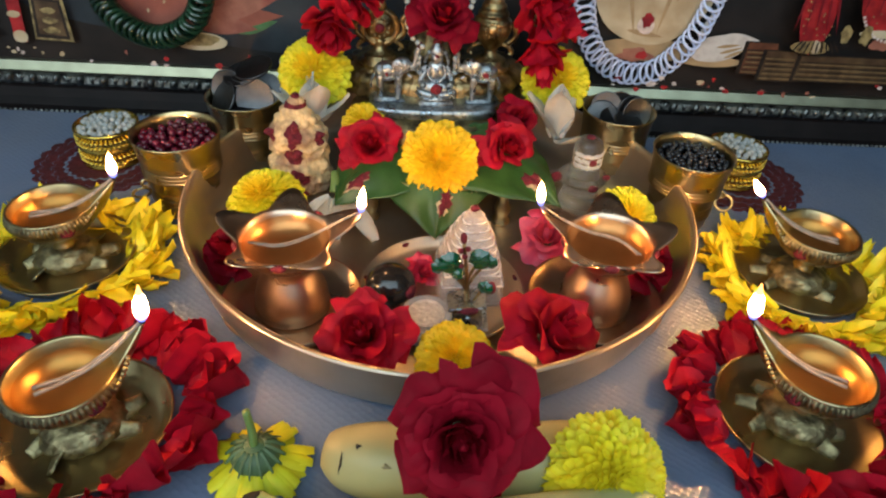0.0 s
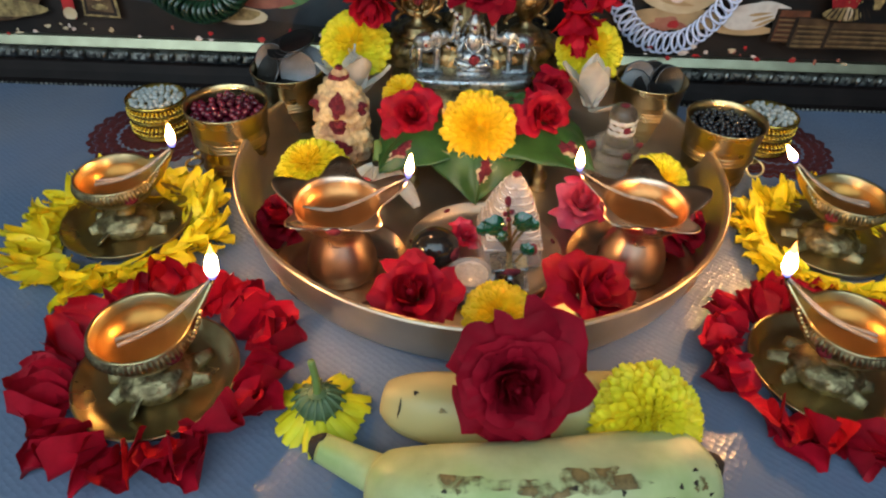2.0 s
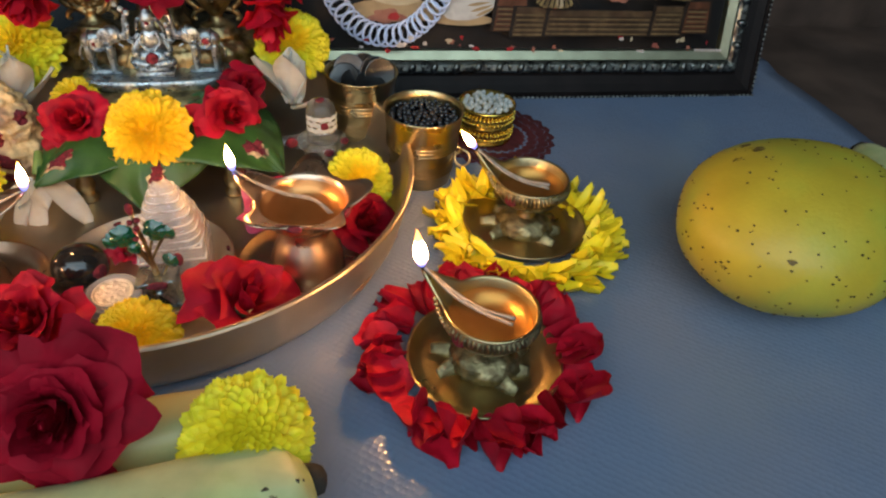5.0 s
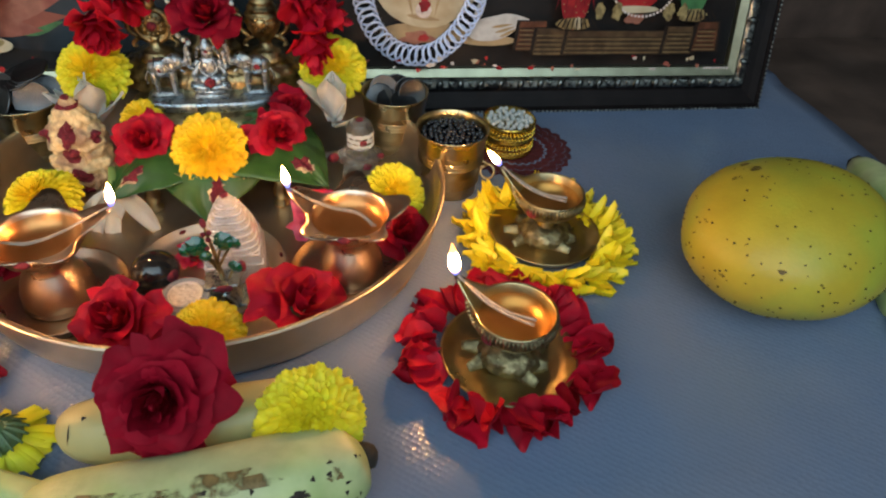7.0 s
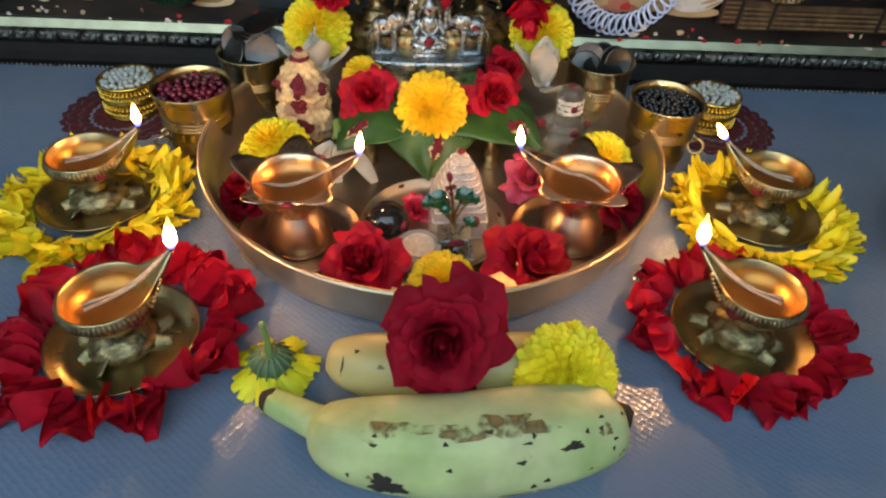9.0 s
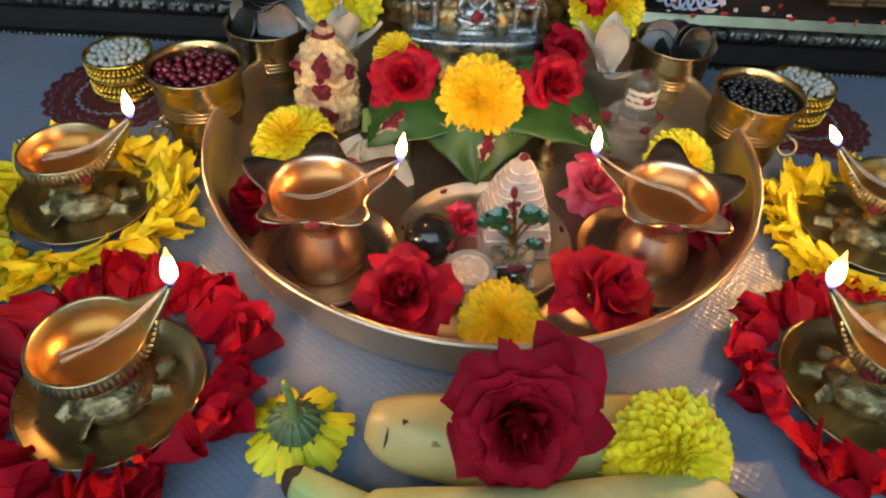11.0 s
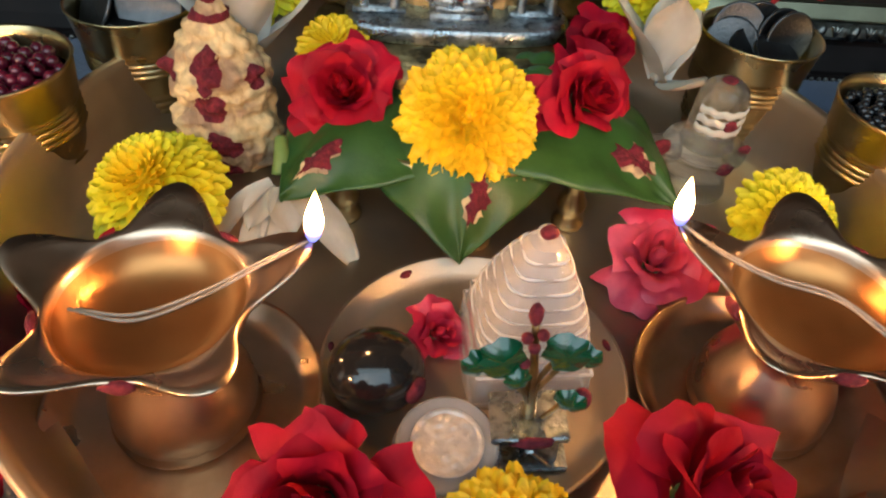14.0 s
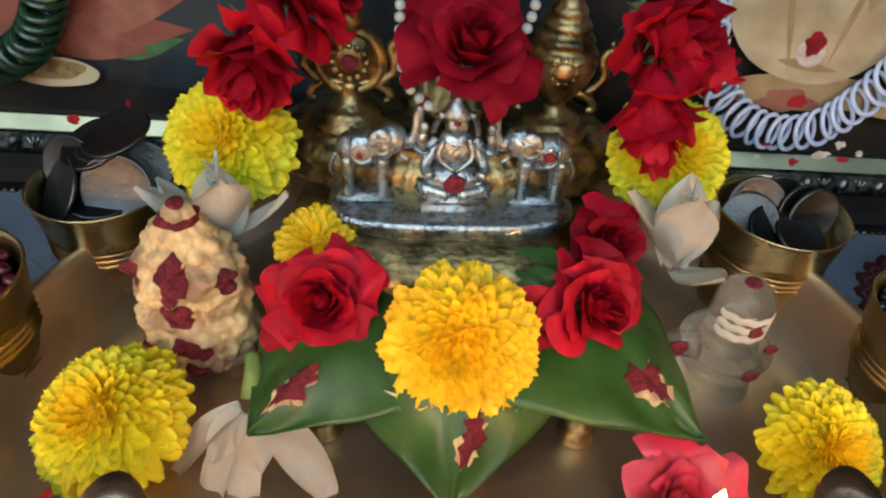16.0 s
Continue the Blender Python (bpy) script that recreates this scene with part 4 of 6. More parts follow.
def lace_tin(at, label):
    t = thing("pearl_tin", label, "box", at, group="gilt tins of pearls")
    part("base", lathe([(0.0, 0.0), (0.0210, 0.0), (0.0212, 0.0012), (0.0205, 0.0020), (0.0205, 0.0120), (0.0212, 0.0130), (0.0205, 0.0140), (0.0205, 0.0235), (0.0214, 0.0245), (0.0214, 0.0262), (0.0205, 0.0268), (0.0200, 0.0245), (0.0, 0.0225)], 56), GOLD_LACE, t)
    b = bmesh.new()
    for z in (0.0045, 0.0085, 0.0165, 0.0205):
        for k in range(42):
            a = 2 * math.pi * (k + (0.5 if z in (0.0085, 0.0205) else 0)) / 42
            ball(0.0013, (0.0209 * math.cos(a), 0.0209 * math.sin(a), z), sub=1, into=b)
    tagged(part("beaded_trim", b, GOLD_LACE, t, "rows of tiny gilt beads"), kind="stuff")
    beads_in(t, 0.0196, 0.0246, 0.0022, PEARL, crng, 75, "pearl")
    return t


lace_tin((-0.2320, 0.0800, 0.0025), "round gilt beaded tin filled with white pearls on a maroon mat")
lace_tin((0.2190, 0.0800, 0.0025), "round gilt beaded tin filled with white pearls on a maroon mat")


def crochet_mat(at, label):
    def scallop(a):
        return 1 + 0.09 * abs(math.sin(12 * a)) + 0.012 * math.sin(72 * a)
    bm = lathe([(0.0, 0.0), (0.0390, 0.0), (0.0425, 0.0006), (0.0420, 0.0024), (0.0385, 0.0010), (0.0350, 0.0028), (0.0310, 0.0010), (0.0270, 0.0028), (0.0240, 0.0010), (0.0, 0.0024)], 216, shape=scallop)
    lone("crochet_mat", bm, CLOTH_RED, label, "mat", pose(*at), group="maroon crochet mats")


crochet_mat((-0.2380, 0.0740, 0.0004), "scalloped maroon crochet mat lying on the sheet")
crochet_mat((0.2270, 0.0780, 0.0004), "scalloped maroon crochet mat lying on the sheet")


# ---- small plate with the crystal and its neighbours ----
small_plate = thing("small_plate", "small bronze plate with a low rim inside the thali", "plate", (0.0005, -0.0615, 0.0042))
part("dish", lathe([(0.0, 0.0006), (0.037, 0.0004), (0.0420, 0.0025), (0.0450, 0.0068), (0.0458, 0.0072), (0.0456, 0.0080), (0.0444, 0.0076), (0.0414, 0.0036), (0.0365, 0.0018), (0.0, 0.0016)], 80), THALI, small_plate)
for a, r in ((12, 0.0430), (172, 0.0440), (75, 0.0440), (120, 0.0425)):
    part("kumkum_mark", ball(0.0022, (r * math.cos(radians(a)), r * math.sin(radians(a)), 0.0062), (0.6, 1, 0.5), 2, turn=(0, 0, a), rough=0.4, freq=400), KUMKUM, small_plate, "dark red kumkum mark")


FROST = material("frosted_crystal_edge", (0.80, 0.76, 0.73), 0.25, 0, 0.1, 200, coat=0.4)
let_through(FROST, 0.25)


def crystal_tower():
    t = thing("crystal_pyramid", "clear crystal stepped pyramid with a kumkum dot on top", "ornament", (0.0155, -0.0540, 0.0060), (0, 0, 4))
    bm = bmesh.new()

    def slab(h0, h1, r0, r1, corner):
        """A squarish slab with rounded corners."""
        def point(u, v):
            a = 2 * math.pi * u
            k = 1 / (abs(math.cos(a)) ** corner + abs(math.sin(a)) ** corner) ** (1 / corner) * (1 + 0.02 * noise.noise(Vector((math.cos(a) * 3, math.sin(a) * 3, h0 * 900))))
            r, z = ((0.0, h0), (r0, h0), (r0, h0 + 0.0004), (r1, h1), (0.0, h1))[round(v * 4)]
            return Vector((r * k * math.cos(a), r * k * math.sin(a), z))
        grid(40, 5, point, True, bm)
    slab(0.0, 0.0125, 0.0190, 0.0180, 7)
    slab(0.0127, 0.0190, 0.0172, 0.0166, 6)
    part("plinth", bm, CRYSTAL, t, smooth=False)
    for z, h in ((0.0006, 0.0186), (0.0125, 0.0178), (0.0188, 0.0163)):
        edge = bmesh.new()
        for a, b in (((-1, -1), (1, -1)), ((1, -1), (1, 1)), ((1, 1), (-1, 1)), ((-1, 1), (-1, -1))):
            tube([(a[0] * h * 0.93, a[1] * h * 0.93, z), (b[0] * h * 0.93, b[1] * h * 0.93, z)], 0.0005, 6, edge, 2)
        part("plinth_edge", edge, FROST, t)
    for i in range(8):
        bm = bmesh.new()
        z = 0.0192 + i * 0.0039
        r = 0.0162 * (1 - (i / 9.6) ** 1.45)
        slab(z, z + 0.0034, r, r - 0.0016, 4.0 - 0.2 * i)
        part("step", bm, CRYSTAL, t, smooth=False)
        for q in range(4):
            fr = bmesh.new()
            a0 = q * math.pi / 2 + 0.12 * (-1) ** i
            arc = [(r * 0.99 * math.cos(a0 + w) / (abs(math.cos(a0 + w)) ** 4 + abs(math.sin(a0 + w)) ** 4) ** 0.25, r * 0.99 * math.sin(a0 + w) / (abs(math.cos(a0 + w)) ** 4 + abs(math.sin(a0 + w)) ** 4) ** 0.25, z + 0.0005) for w in (0.08, 0.4, 0.75, 1.1, 1.42)]
            tube(arc, lambda v: 0.0001 + 0.00042 * math.sin(math.pi * v), 5, fr, 3)
            part("step_edge", fr, FROST, t)
    part("apex", ball(0.0030, (0, 0, 0.0522), (1, 1, 0.9), 2), CRYSTAL, t)
    part("kumkum_mark", ball(0.0024, (0, -0.0012, 0.0540), (1, 1, 0.7), 2, rough=0.3, freq=400), KUMKUM, t, "red kumkum dot")


crystal_tower()

egg = thing("black_stone_egg", "polished black stone egg with a kumkum mark on a plate", "stone", (-0.0280, -0.0690, 0.0060), (0, 0, 10))
part("stone", ball(0.0130, (0, 0, 0.0118), (1.06, 0.98, 0.91), 4), STONE, egg)
part("kumkum_mark", ball(0.0044, (0.0098, -0.0088, 0.0125), (1, 0.4, 0.9), 2, turn=(0, 0, 45), rough=0.4, freq=250), [KUMKUM], egg, "red and cream kumkum mark")

coin_box = thing("coin_capsule", "round clear plastic capsule holding a silver coin", "coin", (-0.0085, -0.0900, 0.0062), (4, 0, 0))
part("capsule", lathe([(0.0, 0.0), (0.0144, 0.0), (0.0148, 0.0008), (0.0146, 0.0058), (0.0137, 0.0062), (0.0137, 0.0100), (0.0134, 0.0112), (0.0124, 0.0116), (0.0110, 0.0110), (0.0, 0.0108)], 48), PLASTIC_CLEAR, coin_box)
cb = grid(64, 24, lambda u, v: Vector((0.0096 * v * math.cos(2 * math.pi * u), 0.0096 * v * math.sin(2 * math.pi * u), 0.0113 + (0.0005 if v > 0.9 else 0.0007 * max(0.0, noise.noise(Vector((v * math.cos(2 * math.pi * u), v * math.sin(2 * math.pi * u), 3)) * 5.5))))), True)
part("coin", cb, PALE_COIN, coin_box, "silver coin with a worn relief")

rose("small cerise pink rosebud on the small plate", (-0.0112, -0.0470, 0.0070), (35, 0, 30), 0.0125, 0.0130, CERISE, 51, 12, name="rosebud", open_=0.85, group="pink roses")


def holy_plant():
    t = thing("plant_ornament", "silver pot ornament with a green enamel-leaved plant", "ornament", (0.0140, -0.0855, 0.0060), (0, -6, 0))
    t.scale = (1.25, 1.25, 1.25)
    bm = box(-0.0085, 0.0085, -0.0060, 0.0060, 0.0, 0.0014, 0.0004)
    box(-0.0062, 0.0062, -0.0048, 0.0048, 0.0014, 0.0120, 0.0005, bm)
    box(-0.0080, 0.0080, -0.0060, 0.0060, 0.0120, 0.0140, 0.0004, bm)
    part("pot", bm, SILVER, t, smooth=False)
    # Black plate on the pot's front stands in for a shaded recess.
    niche = bmesh.new()
    front = [niche.verts.new((x, -0.0051, z)) for x, z in ((-0.0030, 0.0018), (0.0030, 0.0018), (0.0, 0.0068))]
    back = [niche.verts.new((v.co.x, -0.0047, v.co.z)) for v in front]
    niche.faces.new(front)
    for k in range(3):
        niche.faces.new((front[k], front[(k + 1) % 3], back[(k + 1) % 3], back[k]))
    part("arch", niche, STONE, t, "flat black triangle painting a niche's shade", smooth=False)
    for side in (-1, 1):
        part("gable_bar", tube([(side * 0.0046, -0.0054, 0.0016), (0.0, -0.0054, 0.0088)], 0.0006, 6), SILVER, t)
    part("kumkum_mark", ball(0.0030, (0.001, -0.0058, 0.0125), (1.5, 0.4, 0.6), 2, rough=0.4, freq=400), KUMKUM, t, "dark red kumkum smear")
    part("stalk", tube([(0, 0, 0.0140), (0.0004, 0, 0.0260), (0, 0, 0.0440)], lambda v: 0.0013 * (1 - 0.5 * v), 8), OLD_BRASS, t)
    part("bud", ball(0.0017, (0, 0, 0.0460), (0.8, 0.8, 1.6), 2, rough=0.2, freq=500), KUMKUM, t, "red bud")
    for x, z in ((-0.0014, 0.0405), (0.0014, 0.0412), (0.0, 0.0375), (-0.0016, 0.0330)):
        part("bead", ball(0.0012, (x, -0.0008, z), sub=2), KUMKUM, t, "dark red bead")
    for x, y, z, r, q in ((-0.0058, 0.0, 0.0350, 0.0044, 25), (0.0060, 0.0, 0.0360, 0.0042, -25), (-0.0102, 0.0008, 0.0330, 0.0034, 60), (0.0098, 0.001, 0.0335, 0.0032, -70), (0.0078, -0.001, 0.0215, 0.0032, -70), (-0.0030, -0.001, 0.0300, 0.0026, 20)):
        b = grid(28, 4, lambda u, v: pose(x, y - 0.001, z, 70, q, 0) @ Vector((v * r * (1 + 0.16 * math.sin(14 * math.pi * u)) * math.cos(2 * math.pi * u), v * r * 1.05 * math.sin(2 * math.pi * u), 0.0016 * (1 - v * v))), True)
        part("leaf", b, ENAMEL_GREEN, t, "glossy green enamel leaf")
        part("twig", tube([(0, 0, z - 0.013), (x * 0.5, y, z - 0.006), (x, y, z)], 0.0006, 6), OLD_BRASS, t)
    part("berry", ball(0.0024, (0.0104, -0.001, 0.0205), (0.8, 0.8, 1.3), 2), KUMKUM, t, "red enamel berry")


holy_plant()


# ---- leaves, stool, figures ----
stool = thing("brass_stool", "low round brass stool with turned legs standing in the thali", "stool", (-0.0010, 0.0520, 0.0040))
part("seat", lathe([(0.0, 0.0260), (0.050, 0.0255), (0.0535, 0.0262), (0.0548, 0.0280), (0.0535, 0.0298), (0.0548, 0.0310), (0.0530, 0.0325), (0.0, 0.0325)], 72), BRASS, stool)
seat_beads = bmesh.new()
for k in range(110):
    a = 2 * math.pi * k / 110
    ball(0.0009, (0.0546 * math.cos(a), 0.0546 * math.sin(a), 0.0288), sub=1, into=seat_beads)
tagged(part("beaded_edge", seat_beads, BRASS, stool), kind="stuff")
leg_mesh = mesh_of("leg", lathe([(0.0058, 0.0), (0.0062, 0.0012), (0.0058, 0.0030), (0.0040, 0.0050), (0.0052, 0.0080), (0.0058, 0.0110), (0.0040, 0.0150), (0.0034, 0.0180), (0.0048, 0.0210), (0.0050, 0.0262)], 24), BRASS)
for x, y in ((-0.0435, -0.0400), (0.0420, -0.0400), (0.0050, -0.0520), (-0.036, 0.036), (0.036, 0.036)):
    part("leg", leg_mesh, None, stool, at=pose(x, y, 0))
part("tier", lathe([(0.0, 0.0326), (0.040, 0.0326), (0.0415, 0.034), (0.0400, 0.0475), (0.0, 0.0480)], 48, at=(0, 0.026, 0), shape=lambda a: 1 + 0.5 * math.cos(a) ** 2), OLD_BRASS, stool)


def betel_leaf(label, base, tip, width, sag, seed, mark=None, side=0.0):
    """A heart-shaped leaf with a pressed midrib and side veins."""
    t = thing("betel_leaf", label, "leaf", group="betel leaves")
    b, e = Vector(base), Vector(tip)
    axis = e - b
    across = axis.cross(Vector((0, 0, 1))).normalized()
    nrm = across.cross(axis).normalized()

    def surface(u, v):
        x = (u - 0.5) * 2
        w = width * 0.5 * (math.sin(math.pi * min(1.0, 0.09 + 0.91 * v) ** 0.62) ** 0.8) * (1 - 0.35 * v ** 6)
        back = -0.10 * axis.length * abs(x) ** 1.5 * max(0.0, 1 - 3.2 * v)
        p = b + axis * v + axis.normalized() * back + across * (x * w + side * v * (1 - v))
        vein = 0.0006 * math.cos(26 * (v - 0.35 * abs(x))) * min(1, abs(x) * 4)
        return p + nrm * (sag * math.sin(math.pi * v) * (1 - 0.6 * x * x) - 0.0045 * x * x * (1 - v) + vein - 0.0012 * max(0, 1 - abs(x) * 9) + 0.0014 * math.sin(5 * x + seed))
    ob = part("blade", grid(25, 25, surface), LEAF, t)
    s = ob.modifiers.new("thickness", "SOLIDIFY")
    s.thickness = 0.0005
    part("stalk", tube([tuple(b - axis * 0.10), tuple(b), tuple(b + axis * 0.1 + nrm * sag * 0.3)], 0.0011, 7), STEM, t)
    if mark:
        u0, v0, r = mark
        rng = random.Random(seed)
        for k, (mat, rr) in enumerate(((SANDAL, 0.95), (KUMKUM, 0.85))):
            ph = rng.uniform(0, 6)
            bm = grid(48, 5, lambda a, q: surface(u0 + rr * r / width * 1.35 * q * (1 + 0.30 * math.sin(6 * math.pi * a + ph) + 0.22 * math.sin(18 * math.pi * a + 3 * ph)) * math.cos(2 * math.pi * a), v0 + rr * r / axis.length * 1.1 * q * (1 + 0.3 * math.sin(4 * math.pi * a + ph) + 0.2 * math.sin(14 * math.pi * a)) * math.sin(2 * math.pi * a) - 0.02 * k) + nrm * (0.0005 + 0.0006 * k * (1 - q) + 0.0002 * k), True)
            part(("sandal_mark", "kumkum_mark")[k], bm, mat, t, ("cream sandal paste smear", "dark red kumkum mark")[k])
    return t


betel_leaf("glossy dark green betel leaf with a kumkum mark, tip hanging down", (-0.002, 0.048, 0.0405), (-0.0030, -0.0225, 0.0150), 0.088, 0.0165, 1, (0.38, 0.78, 0.0065))
betel_leaf("glossy dark green betel leaf with a kumkum mark", (-0.012, 0.052, 0.0400), (-0.0640, -0.0060, 0.0260), 0.080, 0.0095, 2, (0.42, 0.80, 0.0075))
betel_leaf("glossy dark green betel leaf with a kumkum mark", (0.012, 0.054, 0.0400), (0.0740, -0.0060, 0.0280), 0.084, 0.0095, 3, (0.52, 0.76, 0.0075))
betel_leaf("dark green leaf tucked beside the silver figure", (-0.020, 0.050, 0.0420), (-0.0640, 0.0600, 0.0440), 0.040, 0.004, 4)
betel_leaf("dark green leaf tucked beside the silver figure", (0.015, 0.046, 0.0500), (0.0480, 0.0480, 0.0480), 0.026, 0.004, 5)


def sandal_idol():
    """A small seated figure under a thick coat of sandal paste: one mesh with the paste's folds and its kumkum dabs."""
    bm = bmesh.new()
    outline_r = ((0.0, 0.0168), (0.10, 0.0186), (0.30, 0.0180), (0.42, 0.0170), (0.55, 0.0188), (0.64, 0.0182), (0.74, 0.0140), (0.82, 0.0100), (0.90, 0.0068), (0.96, 0.0046), (1.0, 0.0008))
    HEIGHT = 0.0670

    def surface(a, v):
        for (v0, r0), (v1, r1) in zip(outline_r, outline_r[1:]):
            if v <= v1:
                k = (v - v0) / (v1 - v0)
                r = r0 + (r1 - r0) * k * k * (3 - 2 * k)
                break
        front = max(0.0, -math.sin(a))
        r += 0.0030 * front * math.exp(-((v - 0.28) / 0.14) ** 2) + 0.0022 * front ** 3 * math.exp(-((v - 0.60) / 0.10) ** 2)
        r += 0.0026 * max(0.0, math.cos(2 * a)) * math.exp(-((v - 0.12) / 0.08) ** 2)
        d = Vector((math.cos(a), math.sin(a), 0))
        p = Vector((r * d.x, r * 0.86 * d.y, HEIGHT * v))
        fold = abs(noise.noise(p * 150 + Vector((3, 1, 8)))) * 2 - 0.5
        return p + d * min(1.0, r / 0.012) * (0.0030 * fold + 0.0012 * noise.noise(p * 420))
    grid(110, 84, lambda u, v: surface(2 * math.pi * u, v), True, bm)
    n0 = len(bm.faces)
    rng = random.Random(6)
    for a0, v0, r in ((-88, 0.70, 0.0056), (-90, 0.47, 0.0056), (-84, 0.235, 0.0060), (-150, 0.62, 0.0050), (-32, 0.62, 0.0042), (-150, 0.12, 0.0045), (-85, 0.03, 0.0055), (-90, 0.60, 0.0022)):
        a0, ph = radians(a0), rng.uniform(0, 6)
        grid(36, 5, lambda u, q: surface(a0 + q * r * (1 + 0.16 * math.sin(6 * math.pi * u + ph) + 0.10 * math.sin(14 * math.pi * u + 2 * ph)) * math.cos(2 * math.pi * u) / 0.0165, min(0.99, max(0.0, v0 + q * r * (1 + 0.14 * math.sin(4 * math.pi * u + ph)) * math.sin(2 * math.pi * u) / HEIGHT)))
             + Vector((math.cos(a0), math.sin(a0), 0.2)) * (0.0012 - 0.0009 * q * q), True, bm)
    grid(40, 5, lambda u, v: surface(2 * math.pi * u, 0.885 + 0.045 * v) + Vector((math.cos(2 * math.pi * u), math.sin(2 * math.pi * u), 0)) * 0.0006 * math.sin(math.pi * v), True, bm)
    ball(0.0028, (0, 0.0, HEIGHT * 0.985), (1, 1, 0.8), 3, bm, rough=0.25, freq=300)
    bm.faces.ensure_lookup_table()
    for f in list(bm.faces)[n0:]:
        f.material_index = 1
    lone("seated_idol", bm, [SANDAL, KUMKUM], "small seated figurine coated in cream sandal paste with kumkum dots", "figurine", pose(-0.0930, 0.0480, 0.0040, 0, 0, -4))


sandal_idol()


def shiva_stone():
    t = thing("glass_lingam", "clear glass lingam on a stepped base with white ash stripes", "ornament", (0.0975, 0.0395, 0.0042), (0, 0, 6))
    part("base", lathe([(0.0, 0.0), (0.0138, 0.0), (0.0142, 0.0010), (0.0132, 0.0050), (0.0118, 0.0064), (0.0116, 0.0085), (0.0128, 0.0105), (0.0122, 0.0125), (0.0110, 0.0140), (0.0120, 0.0160), (0.0160, 0.0185), (0.0164, 0.0200), (0.0156, 0.0215), (0.0, 0.0210)], 56), CLEAR_GLASS, t)
    part("spout", tube([(-0.010, 0, 0.0195), (-0.020, 0.001, 0.0200), (-0.030, 0.002, 0.0205)], lambda v: 0.0055 - 0.0025 * v, 12, None, 5, 0.4), CLEAR_GLASS, t)
    part("shaft", lathe([(0.0, 0.0212), (0.0105, 0.0212), (0.0108, 0.0225), (0.0098, 0.0240), (0.0096, 0.0420), (0.0084, 0.0460), (0.0056, 0.0484), (0.0, 0.0490)], 48), CLEAR_GLASS, t)
    for z in (0.0300, 0.0340, 0.0380):
        part("ash_stripe", grid(40, 4, lambda u, v: Vector(((0.0099 + 0.0004 * math.sin(math.pi * v)) * math.cos(2.6 * (u - 0.5) - 1.57), (0.0099 + 0.0004 * math.sin(math.pi * v)) * math.sin(2.6 * (u - 0.5) - 1.57), z + 0.0031 * v + 0.0004 * math.sin(30 * u + z * 900)))), WHITE_PETAL, t, "white ash stripe")
    for x, y, z, r in ((0.0008, -0.0100, 0.0350, 0.0028), (0.0025, -0.0150, 0.0185, 0.0032), (0.014, -0.006, 0.0210, 0.003), (-0.020, -0.003, 0.0210, 0.0042), (0.0, 0.0, 0.0490, 0.0030)):
        part("kumkum_mark", ball(r, (x, y, z), (1, 0.35, 0.9) if z < 0.045 else (1, 1, 0.35), 2, rough=0.3, freq=300), KUMKUM, t, "dark red kumkum dot")


shiva_stone()


